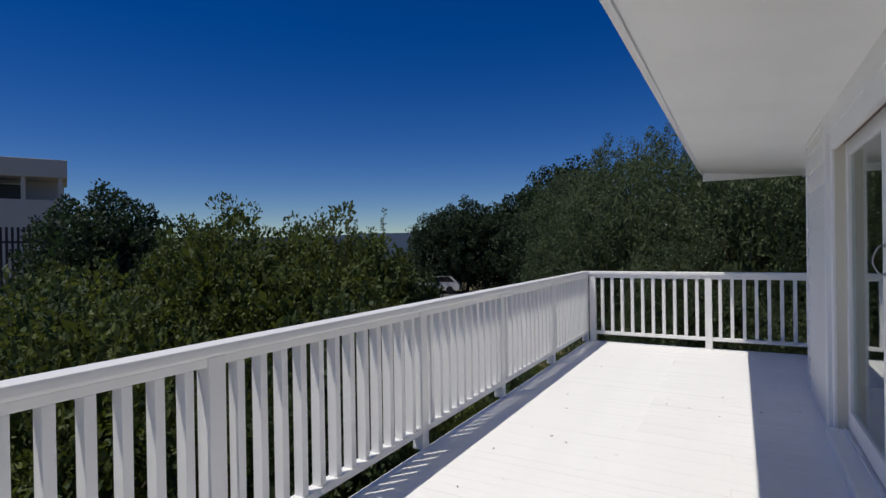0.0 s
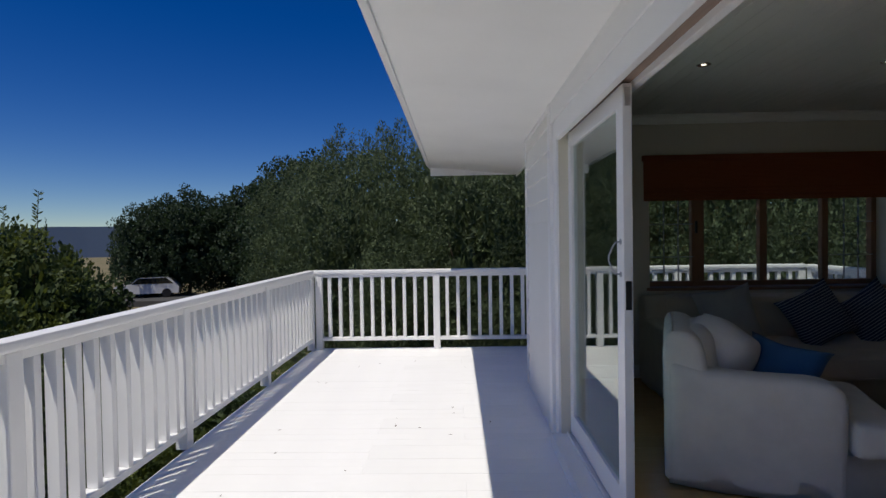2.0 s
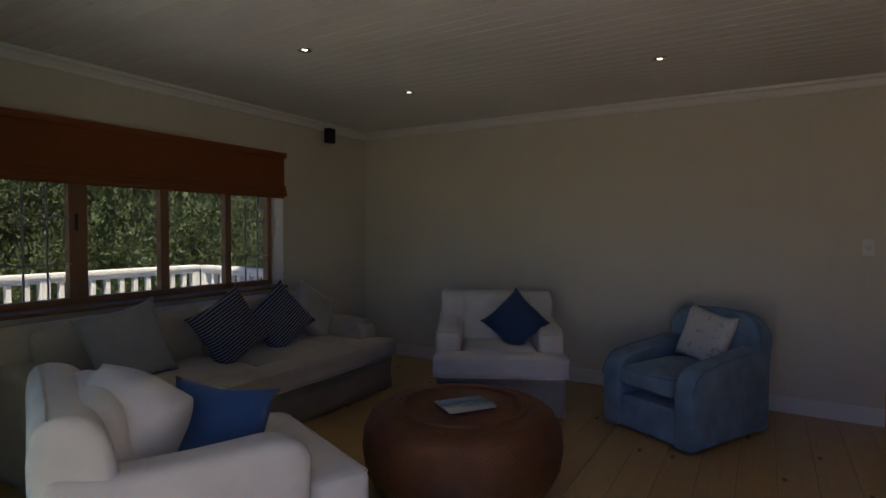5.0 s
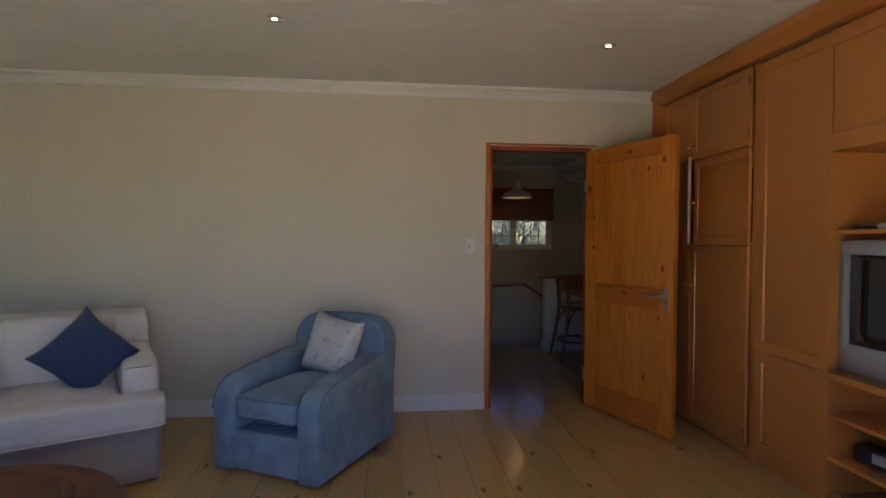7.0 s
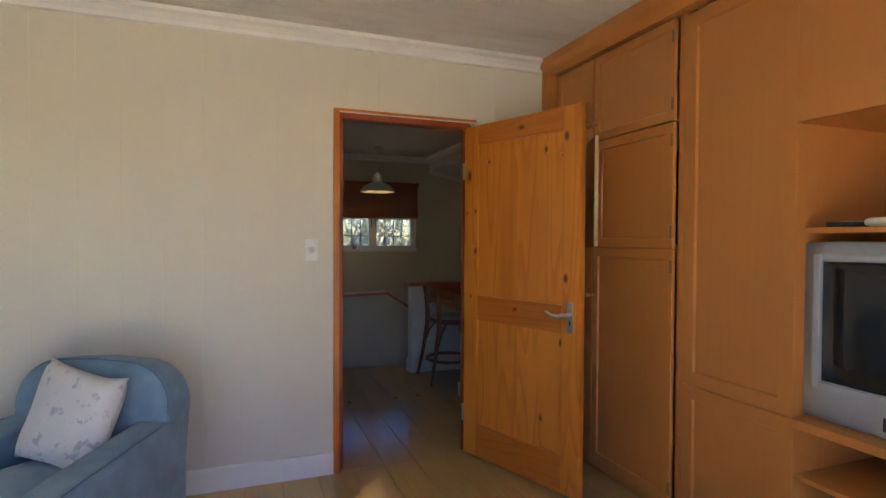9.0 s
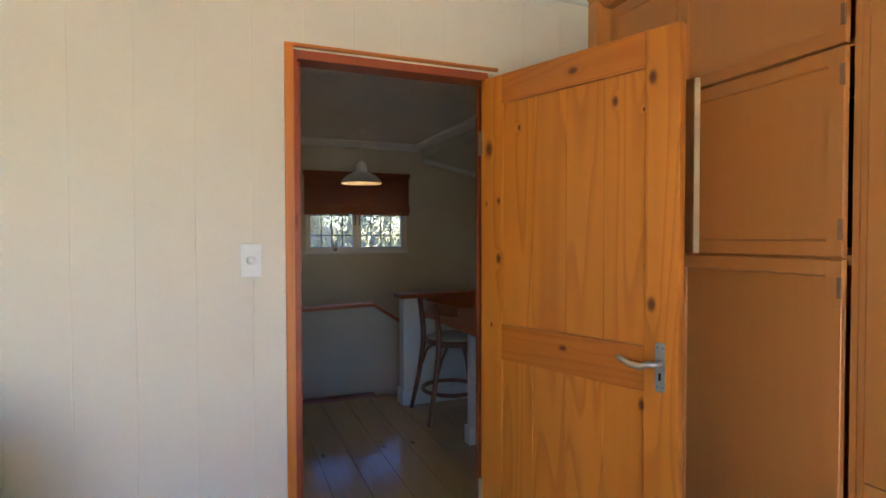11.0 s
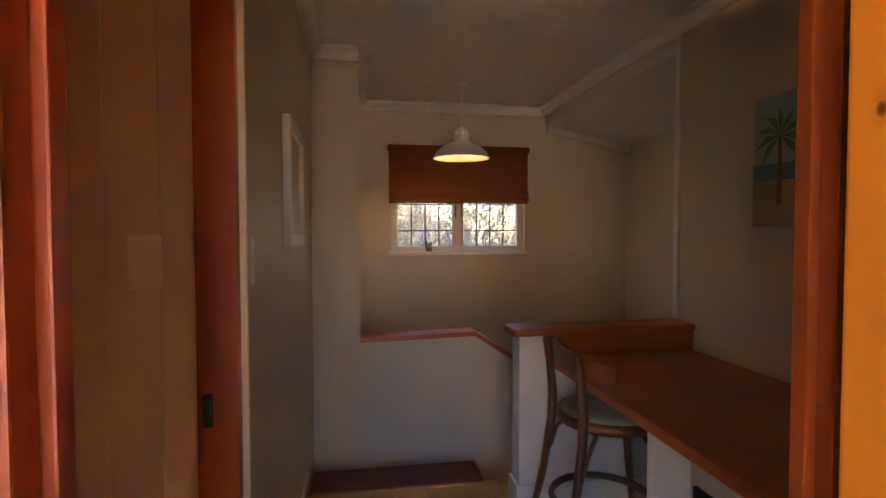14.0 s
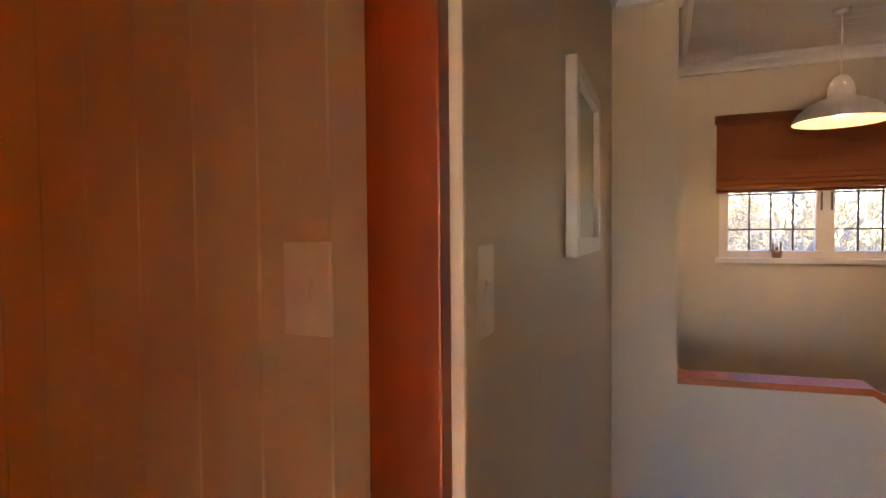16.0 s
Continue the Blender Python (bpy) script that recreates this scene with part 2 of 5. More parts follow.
M_PLATE = plain("white_switch_plastic", (0.82, 0.82, 0.78), 0.35)
M_GLASS = glass("clear_glass", (0.93, 0.97, 0.95))
M_AMBER = glass("amber_light_filter", (0.64, 0.27, 0.075))
# Tint dims the daylight coming in; mixed-in haze pales the garden view.
M_HAZED = glass("hazed_window_glass", (0.66, 0.64, 0.61), 1.5, 0.1)
M_SLIDER = glass("reflective_door_glass", (0.72, 0.86, 0.82), 2.6)
M_BULB = plain("downlight_bulb", (1, 0.9, 0.75), 0.5, emit=4, emit_c=(1, 0.88, 0.7))
M_LAMPIN = plain("bulb_and_vent_glow", (1, 0.85, 0.6), 0.5, emit=1.8, emit_c=(1, 0.82, 0.56))
M_ENAMEL = plain("white_enamel", (0.74, 0.72, 0.68), 0.3)
M_PAPER = plain("white_paper", (0.75, 0.76, 0.76), 0.6)


def striped(name, a, b, axis=2, pitch=0.022):
    g = Graph(name)
    s = g.add("ShaderNodeSeparateXYZ")
    g.link(g.coord, s.inputs[0])
    f = g.maths('PINGPONG', g.maths('DIVIDE', s.outputs[axis], pitch), 0.5)
    line = g.maths('LESS_THAN', f, 0.17)
    g.colour(g.mix(line, a, b))
    g.rough(0.9)
    g.bump(g.noise(220, 2), 0.3, 0.004)
    return g.mat


M_STRIPE = striped("navy_ticking", (0.03, 0.04, 0.075), (0.3, 0.3, 0.32))


def slatted(name, c, pitch=0.012):
    """Woven reed blind, which lets a little light through."""
    g = Graph(name)
    s = g.add("ShaderNodeSeparateXYZ")
    g.link(g.coord, s.inputs[0])
    f = g.maths('PINGPONG', g.maths('DIVIDE', s.outputs[2], pitch), 0.5)
    n = g.noise(9, 3, g.scaled(1, 1, 30))
    g.colour(g.mix(n, mul(c, 0.6), c))
    g.rough(0.7)
    g.bsdf.inputs["Transmission Weight"].default_value = 0.0
    g.bump(f, 0.6, 0.006)
    tl = g.add("ShaderNodeBsdfTranslucent")
    tl.inputs[0].default_value = (*c, 1)
    mx = g.add("ShaderNodeMixShader")
    mx.inputs[0].default_value = 0.3
    g.link(g.bsdf.outputs[0], mx.inputs[1])
    g.link(tl.outputs[0], mx.inputs[2])
    g.link(mx.outputs[0], g.tree.nodes["Material Output"].inputs[0])
    return g.mat


M_BLIND = slatted("rust_reed_blind", (0.42, 0.13, 0.045))


def rattan():
    g = Graph("brown_rattan")
    s = g.add("ShaderNodeSeparateXYZ")
    g.link(g.coord, s.inputs[0])
    ang = g.maths('MULTIPLY', g.maths('ARCTAN2', s.outputs[1], s.outputs[0]), 22.0)
    a = g.maths('SINE', g.maths('MULTIPLY', s.outputs[2], 620.0))
    b = g.maths('SINE', g.maths('MULTIPLY', ang, 7.0))
    h = g.maths('MULTIPLY', a, b)
    n = g.noise(10, 4)
    g.colour(g.mix(g.maths('ADD', g.maths('MULTIPLY', h, 0.22), n), (0.1, 0.036, 0.016), (0.25, 0.09, 0.038)))
    g.rough(0.45)
    g.bump(h, 0.5, 0.004)
    return g.mat


M_RATTAN = rattan()


def leafy(name, a, b):
    g = Graph(name)
    geo = g.add("ShaderNodeNewGeometry")
    col = g.ramp(geo.outputs["Random Per Island"], [(0.0, a), (1.0, b)])
    patch = g.ramp(g.noise(3.5, 3), [(0.4, (0, 0, 0)), (0.62, (1, 1, 1))])
    g.colour(g.mix(patch, g.mix(0.6, col, mul(a, 0.9)), col))
    g.rough(0.72)
    tl = g.add("ShaderNodeBsdfTranslucent")
    tl.inputs[0].default_value = (*mul(b, 1.4), 1)
    mx = g.add("ShaderNodeMixShader")
    mx.inputs[0].default_value = 0.25
    g.link(g.bsdf.outputs[0], mx.inputs[1])
    g.link(tl.outputs[0], mx.inputs[2])
    g.link(mx.outputs[0], g.tree.nodes["Material Output"].inputs[0])
    return g.mat


M_LEAF = leafy("olive_leaves", (0.045, 0.068, 0.03), (0.105, 0.145, 0.06))
M_LEAF2 = leafy("yellow_green_leaves", (0.022, 0.05, 0.011), (0.125, 0.155, 0.028))
M_LEAF3 = leafy("dark_leaves", (0.012, 0.028, 0.012), (0.035, 0.065, 0.025))
M_LEAF4 = leafy("glossy_green_leaves", (0.018, 0.038, 0.013), (0.065, 0.1, 0.028))
M_BARK = plain("bark", (0.1, 0.075, 0.055), 0.9)


def ground_mat():
    g = Graph("dry_ground")
    n = g.noise(0.35, 6)
    f = g.noise(6, 5)
    col = g.ramp(n, [(0.35, (0.1, 0.1, 0.035)), (0.62, (0.24, 0.18, 0.1))])
    g.colour(g.mix(g.maths('MULTIPLY', f, 0.4), col, (0.06, 0.07, 0.025)))
    g.rough(0.95)
    g.bump(f, 0.6, 0.05)
    return g.mat


M_GROUND = ground_mat()


# ---- mesh helpers ----
def mesh_of(name, bm, mat, smooth=False):
    me = bpy.data.meshes.new(name)
    bm.normal_update()
    bm.to_mesh(me)
    bm.free()
    me.materials.append(mat)
    if smooth:
        for p in me.polygons:
            p.use_smooth = True
    return me


def part(name, bm, material, parent=None, label="", smooth=False):
    ob = new(name, mesh_of(name, bm, material, smooth))
    if parent is not None:
        ob.parent = parent
    if label:
        ob["label"] = label
    return ob


def setting(name, bm, material, label="", category=""):
    return tagged(part(name, bm, material), label, category or name.split("_")[0], kind="structure")


def thing(name, m, label, category, group=""):
    ob = new(name)
    ob.empty_display_size = 0.1
    ob.matrix_world = m
    return tagged(ob, label, category, group)


def box(x0, x1, y0, y1, z0, z1, bevel=0.0, bm=None):
    """A box between two corners, with softened edges if bevel is given."""
    b = bmesh.new()
    bmesh.ops.create_cube(b, size=1.0)
    for v in b.verts:
        v.co = Vector(((x0 + x1) / 2 + v.co.x * (x1 - x0), (y0 + y1) / 2 + v.co.y * (y1 - y0), (z0 + z1) / 2 + v.co.z * (z1 - z0)))
    if bevel:
        bmesh.ops.bevel(b, geom=b.edges[:], offset=bevel, segments=2, affect='EDGES', profile=0.6)
    if bm is None:
        return b
    me = bpy.data.meshes.new("tmp")
    b.to_mesh(me)
    b.free()
    bm.from_mesh(me)
    bpy.data.meshes.remove(me)
    return bm


def boxes(*rows, bevel=0.0):
    bm = bmesh.new()
    for r in rows:
        box(*r, bevel=bevel, bm=bm)
    return bm


def turned(bm, m):
    bmesh.ops.transform(bm, matrix=m, verts=bm.verts)
    return bm


def soft(x0, x1, y0, y1, z0, z1, r=0.06, rough=0.012, cuts=9, seed=0.0, crown=0.0):
    """An upholstered block: rounded, slightly sagging and creased."""
    bm = bmesh.new()
    bmesh.ops.create_cube(bm, size=2.0)
    bmesh.ops.subdivide_edges(bm, edges=bm.edges[:], cuts=cuts, use_grid_fill=True)
    c = Vector(((x0 + x1) / 2, (y0 + y1) / 2, (z0 + z1) / 2))
    h = Vector(((x1 - x0) / 2, (y1 - y0) / 2, (z1 - z0) / 2))
    r = min(r, h.x, h.y, h.z)
    for v in bm.verts:
        p = Vector((v.co.x * h.x, v.co.y * h.y, v.co.z * h.z))
        q = Vector([max(-(h[i] - r), min(h[i] - r, p[i])) for i in range(3)])
        d = p - q
        if d.length > 1e-6:
            p = q + d.normalized() * r
        u, w = p.x / h.x, p.y / h.y
        if v.co.z > 0:
            p.z += crown * (1 - u * u) * (1 - w * w)
        n = noise.noise_vector((p + c) * 5.0 + Vector((seed, seed, 0))) + 0.5 * noise.noise_vector((p + c) * 13.0)
        v.co = c + p + n * rough
    return bm


def pillow(w, h, t, seed=0.0, corner=0.13):
    """A stuffed cushion standing in its own xz plane."""
    bm = bmesh.new()
    n = 14
    grid = {}
    for side in (-1, 1):
        for i in range(n + 1):
            for j in range(n + 1):
                u, v = 2 * i / n - 1, 2 * j / n - 1
                edge = (1 - u ** 4) * (1 - v ** 4)
                if side == 1 and edge < 1e-6:
                    grid[side, i, j] = grid[-1, i, j]
                    continue
                pinch = 1 - corner * (1 - abs(u) ** 2) * abs(v) ** 3
                pinch2 = 1 - corner * (1 - abs(v) ** 2) * abs(u) ** 3
                p = Vector((u * w / 2 * pinch2, side * t / 2 * edge ** 0.45, v * h / 2 * pinch))
                p += noise.noise_vector(p * 6 + Vector((seed, seed, seed))) * 0.014
                grid[side, i, j] = bm.verts.new(p)
    for side in (-1, 1):
        for i in range(n):
            for j in range(n):
                q = [grid[side, i, j], grid[side, i + 1, j], grid[side, i + 1, j + 1], grid[side, i, j + 1]]
                if len(set(q)) == 4:
                    bm.faces.new(q if side == -1 else q[::-1])
    return bm


def lathe(profile, n=40):
    bm = bmesh.new()
    rings = []
    for r, z in profile:
        rings.append([bm.verts.new((r * math.cos(2 * math.pi * k / n), r * math.sin(2 * math.pi * k / n), z)) for k in range(n)])
    for a, b in zip(rings, rings[1:]):
        for k in range(n):
            bm.faces.new((a[k], a[(k + 1) % n], b[(k + 1) % n], b[k]))
    return bm


def tube(points, r, n=8):
    """A round bar along a polyline."""
    bm = bmesh.new()
    pts = [Vector(p) for p in points]
    rings = []
    for i, p in enumerate(pts):
        d = (pts[min(i + 1, len(pts) - 1)] - pts[max(i - 1, 0)]).normalized()
        side = d.orthogonal().normalized() if i == 0 else (rings_side - d * rings_side.dot(d)).normalized()
        rings_side = side
        up = d.cross(side)
        rr = r[i] if isinstance(r, (list, tuple)) else r
        rings.append([bm.verts.new(p + (side * math.cos(2 * math.pi * k / n) + up * math.sin(2 * math.pi * k / n)) * rr) for k in range(n)])
    for a, b in zip(rings, rings[1:]):
        for k in range(n):
            bm.faces.new((a[k], a[(k + 1) % n], b[(k + 1) % n], b[k]))
    bm.faces.new(rings[0][::-1])
    bm.faces.new(rings[-1])
    return bm


def prism(outline, a, b, axis="x"):
    """A solid from an outline in the other two axes, between a and b."""
    bm = bmesh.new()
    mk = {"x": lambda u, v, t: (t, u, v), "y": lambda u, v, t: (u, t, v), "z": lambda u, v, t: (u, v, t)}[axis]
    lo = [bm.verts.new(mk(u, v, a)) for u, v in outline]
    hi = [bm.verts.new(mk(u, v, b)) for u, v in outline]
    n = len(outline)
    bm.faces.new(lo[::-1])
    bm.faces.new(hi)
    for k in range(n):
        bm.faces.new((lo[k], lo[(k + 1) % n], hi[(k + 1) % n], hi[k]))
    bmesh.ops.recalc_face_normals(bm, faces=bm.faces[:])
    return bm


# ---- plan, in metres ----
X_DECK, X_FACE, X_IN, X_BACK = -2.03, 0.66, 0.82, 5.27
Y_END, Y_NORTH, Y_SOUTH = 7.92, 5.74, -1.05
Y_OUT = 6.03
Z_DECK, Z_CEIL = -0.14, 2.5
DOOR_Y0, DOOR_Y1 = 0.35, 4.42

# ---- large structure: outside ----
def terrain():
    bm = bmesh.new()
    n = 60
    g = []
    for i in range(n + 1):
        row = []
        for j in range(n + 1):
            u, v = 2 * i / n - 1, 2 * j / n - 1
            x, y = math.copysign(abs(u) ** 3, u) * 2500, math.copysign(abs(v) ** 3, v) * 2500
            d = math.hypot(x, y)
            z = -2.9 + 0.25 * noise.noise((x * 0.08, y * 0.08, 0)) - max(0, d - 60) * 0.02
            row.append(bm.verts.new((x, y, z)))
        g.append(row)
    for i in range(n):
        for j in range(n):
            bm.faces.new((g[i][j], g[i + 1][j], g[i + 1][j + 1], g[i][j + 1]))
    return bm


setting("ground", terrain(), M_GROUND, "dry sandy ground with patchy scrub below the deck", "ground")

# deck frame and skirt under the boards
setting("deck_base", boxes((X_DECK - 0.02, X_FACE + 0.1, -2.4, Y_END, -0.4, -0.172), (X_FACE + 0.1, 4.7, Y_OUT, Y_END, -0.4, -0.172), (X_DECK + 0.1, X_DECK + 0.25, -2.3, -2.1, -3.1, -0.4),
        (X_DECK + 0.1, X_DECK + 0.25, 2.6, 2.8, -3.1, -0.4), (X_DECK + 0.1, X_DECK + 0.25, 7.6, 7.8, -3.1, -0.4), (4.4, 4.6, 7.6, 7.8, -3.1, -0.4)), M_RAIL, "white painted timber deck frame on posts", "deck")

# exterior and living-room walls
wx0, wx1, wz0, wz1 = 1.78, 4.03, 0.86, 2.06
setting("wall_west", boxes((X_FACE + 0.015, X_IN, DOOR_Y1, Y_NORTH, -0.4, 2.62), (X_FACE + 0.015, X_IN, Y_SOUTH - 0.2, DOOR_Y0, -0.4, 2.62),
        (X_FACE + 0.015, X_IN, DOOR_Y0, DOOR_Y1, 2.13, 2.62), (X_FACE + 0.015, X_IN, DOOR_Y0, DOOR_Y1, -0.4, -0.06)), M_WALL, "cream painted boarded wall around the sliding door", "wall")
setting("wall_north", boxes((X_FACE + 0.015, wx0, Y_NORTH, Y_OUT - 0.015, -0.4, 2.62), (wx1, 5.4, Y_NORTH, Y_OUT - 0.015, -0.4, 2.62), (wx0, wx1, Y_NORTH, Y_OUT - 0.015, -0.4, wz0),
        (wx0, wx1, Y_NORTH, Y_OUT - 0.015, wz1, 2.62)), M_WALL, "cream painted boarded wall with a wide window", "wall")
D1A, D1B, D1T = 0.14, 0.995, 2.06
setting("wall_south", box(X_FACE + 0.015, 5.27, Y_SOUTH - 0.2, Y_SOUTH, -0.3, 2.62), M_WALL, "cream painted wall behind the fitted cabinets", "wall")
def boarding(a, b, pitch, face, back, groove=0.006, deep=0.004):
    """Outline of a boarded face from a to b: V joints every pitch, from the visible face to the back plane."""
    sgn = 1 if back > face else -1
    pts = [(a, back), (a, face)]
    k = math.ceil(a / pitch + 0.2)
    while k * pitch < b - 0.02:
        u = k * pitch
        pts += [(u - groove / 2, face), (u, face + sgn * deep), (u + groove / 2, face)]
        k += 1
    return pts + [(b, face), (b, back)]


setting("ceiling", prism(boarding(X_FACE + 0.02, X_BACK, 0.1, Z_CEIL, 2.6, 0.006, 0.003), Y_SOUTH, Y_NORTH, "y"), M_CEIL, "white tongue-and-groove board ceiling", "ceiling")


def east_wall():
    """Vertical boards facing the room, with the inner doorway left open."""
    bm = bmesh.new()
    for y0, y1, z0, z1 in ((D1B, Y_NORTH, -0.3, 2.62), (Y_SOUTH - 0.2, D1A, -0.3, 2.62), (D1A, D1B, D1T, 2.62)):
        piece = prism([(x, y) for y, x in boarding(y0, y1, 0.187, X_BACK, 5.36, 0.003, 0.0011)], z0, z1, "z")
        me = bpy.data.meshes.new("tmp")
        piece.to_mesh(me)
        piece.free()
        bm.from_mesh(me)
        bpy.data.meshes.remove(me)
    return bm


setting("wall_east", east_wall(), M_BOARD, "cream vertical-board wall with the inner doorway", "wall")


def cornice(name, a, b, into, z=Z_CEIL):
    """Coved moulding along a wall, from a to b, standing out towards into."""
    a, b, n = Vector((*a, 0)), Vector((*b, 0)), Vector((*into, 0))
    shape = [(0.0, 0.0), (0.075, 0.0), (0.07, -0.02), (0.045, -0.03), (0.025, -0.055), (0.018, -0.075), (0.0, -0.08)]
    bm = bmesh.new()
    ends = []
    for p in (a, b):
        ends.append([bm.verts.new((p.x + n.x * u, p.y + n.y * u, z - 0.001 + v)) for u, v in shape])
    k = len(shape)
    for i in range(k):
        bm.faces.new((ends[0][i], ends[0][(i + 1) % k], ends[1][(i + 1) % k], ends[1][i]))
    bm.faces.new(ends[0])
    bm.faces.new(ends[1][::-1])
    bmesh.ops.recalc_face_normals(bm, faces=bm.faces[:])
    return setting(name, bm, M_TRIM, "white painted coved cornice", "trim")


cornice("trim_east", (X_BACK, -0.45), (X_BACK, Y_NORTH), (-1, 0))
cornice("trim_north", (X_IN, Y_NORTH), (X_BACK, Y_NORTH), (0, -1))
cornice("trim_west", (X_IN, Y_SOUTH), (X_IN, Y_NORTH), (1, 0))


def skirting(name, x0, x1, y0, y1):
    bm = boxes((x0, x1, y0, y1, -0.02, 0.125), bevel=0.006)
    return setting(name, bm, M_TRIM, "white painted skirting board", "baseboard")


skirting("baseboard_east", X_BACK - 0.018, X_BACK + 0.002, D1B + 0.002, Y_NORTH)
skirting("baseboard_north", X_IN, X_BACK - 0.02, Y_NORTH - 0.018, Y_NORTH + 0.002)
skirting("baseboard_west", X_IN - 0.002, X_IN + 0.018, DOOR_Y1 + 0.1, Y_NORTH - 0.02)

# outer corner boards and door trim
clad_parent = tagged(new("weatherboard_wall"), "white painted weatherboard cladding on the outside wall", "cladding", kind="structure")
for i in range(14):
    z = -0.16 + i * 0.183
    bm = prism([(X_FACE + 0.02, z), (X_FACE - 0.012, z), (X_FACE + 0.006, z + 0.186), (X_FACE + 0.02, z + 0.186)], 4.66, Y_OUT, "y")
    part("weatherboard", bm, M_CLAD, clad_parent)
    bm = prism([(Y_OUT - 0.02, z), (Y_OUT + 0.012, z), (Y_OUT - 0.006, z + 0.186), (Y_OUT - 0.02, z + 0.186)], X_FACE, wx0 - 0.08, "x")
    part("weatherboard", bm, M_CLAD, clad_parent)
    bm = prism([(Y_OUT - 0.02, z), (Y_OUT + 0.012, z), (Y_OUT - 0.006, z + 0.186), (Y_OUT - 0.02, z + 0.186)], wx1 + 0.08, 5.4, "x")
    part("weatherboard", bm, M_CLAD, clad_parent)
part("corner_board", box(X_FACE - 0.02, X_FACE + 0.012, Y_OUT - 0.02, Y_OUT + 0.02, Z_DECK, 2.36, 0.004), M_RAIL, clad_parent)
setting("trim_door", boxes((X_FACE - 0.028, X_FACE + 0.03, 4.56, 4.66, Z_DECK, 2.36), (X_FACE - 0.02, X_FACE + 0.02, DOOR_Y0, 4.56, 2.2, 2.36), (X_FACE + 0.0, X_FACE + 0.1, 4.44, 4.56, Z_DECK, 2.2),
        (X_FACE - 0.01, X_FACE + 0.028, DOOR_Y0, 4.44, 2.06, 2.2), bevel=0.005), M_RAIL, "white painted trim round the sliding door", "trim")
setting("trim_sill", boxes((X_FACE - 0.06, X_IN + 0.02, DOOR_Y0, 4.44, -0.139, -0.05), (X_FACE + 0.05, X_FACE + 0.062, DOOR_Y0, 4.44, -0.05, -0.035), (X_FACE + 0.1, X_FACE + 0.112, DOOR_Y0, 4.44, -0.05, -0.035), bevel=0.003), M_RAIL, "white sliding-door sill with track", "sill")
setting("trim_head_track", boxes((X_FACE + 0.03, X_FACE + 0.05, DOOR_Y0, 4.44, 2.09, 2.131), (X_FACE + 0.051, X_FACE + 0.135, DOOR_Y0, 4.44, 2.115, 2.131), bevel=0.003), M_TRACK, "brown timber head track of the sliding door", "track")
setting("trim_head_bead", boxes((X_FACE + 0.136, X_IN + 0.012, DOOR_Y0, 4.44, 2.085, 2.131), bevel=0.004), M_RAIL, "white bead along the sliding-door head", "trim")

# soffit, fascia, gutter and roof
roof = tagged(new("eave"), "white painted overhanging eave with boxed soffit and fascia", "eave", kind="structure")
ex, ey = -0.45, 8.85
part("soffit", prism([(X_FACE + 0.2, 2.33), (ex, 2.465), (ex, 2.49), (X_FACE + 0.2, 2.36)], -2.6, ey, "y"), M_SOFFIT, roof)
part("soffit", prism([(X_FACE + 0.2, 2.335), (5.6, 2.335), (5.6, 2.37), (X_FACE + 0.2, 2.37)], Y_OUT - 0.01, 6.5, "y"), M_SOFFIT, roof)
part("roof_sheet", box(0.7, 5.6, -4.0, 6.55, 2.661, 2.7), M_SILVER, roof)
part("fascia", boxes((ex - 0.025, ex, -2.6, ey + 0.025, 2.44, 2.66), (ex, X_FACE + 0.2, ey, ey + 0.025, 2.33, 2.66), (X_FACE + 0.2, X_FACE + 0.22, 6.5, ey, 2.3, 2.66), (X_FACE + 0.2, 5.6, 6.5, 6.525, 2.3, 2.66), bevel=0.004), M_RAIL, roof)
part("drip_mould", boxes((ex - 0.06, ex - 0.026, -2.6, ey + 0.06, 2.475, 2.53), (ex - 0.095, ex - 0.061, -2.6, ey + 0.09, 2.56, 2.66), bevel=0.01), M_RAIL, roof)
part("soffit_bead", boxes((X_FACE - 0.022, X_FACE + 0.01, -2.6, Y_OUT, 2.315, 2.35), bevel=0.006), M_RAIL, roof)
part("roof_sheet", prism([(ex - 0.13, 2.66), (0.7, 2.66), (0.7, 2.7), (ex - 0.13, 2.70)], -4.0, ey + 0.15, "y"), M_SILVER, roof)


# ---- deck boards and railings ----
def railing(name, length, label, posts, pitch=0.147):
    """A balustrade along local x, standing on the deck at z 0."""
    r = thing(name, Matrix(), label, "railing")
    top = 1.09
    part("handrail", box(-0.05, length + 0.05, -0.06, 0.06, top - 0.055, top, 0.016), M_RAIL, r)
    part("rail_apron", box(-0.02, length + 0.02, -0.034, 0.034, top - 0.1, top - 0.056, 0.006), M_RAIL, r)
    post_me = mesh_of("post", box(-0.045, 0.045, -0.045, 0.045, 0.0, top - 0.056, 0.008), M_RAIL)
    for p in posts:
        o = new("post", post_me)
        o.parent = r
        o.location = (p, 0, 0)
    bal = mesh_of("baluster", box(-0.022, 0.022, -0.032, 0.032, 0.165, top - 0.1, 0.004), M_RAIL)
    for a, b in zip(posts, posts[1:]):
        part("bottom_rail", box(a + 0.046, b - 0.046, -0.042, 0.042, 0.12, 0.165, 0.005), M_RAIL, r)
        n = max(1, round((b - a) / pitch))
        for k in range(1, n):
            o = new("baluster", bal)
            o.parent = r
            o.location = (a + (b - a) * k / n, 0, 0)
    return r


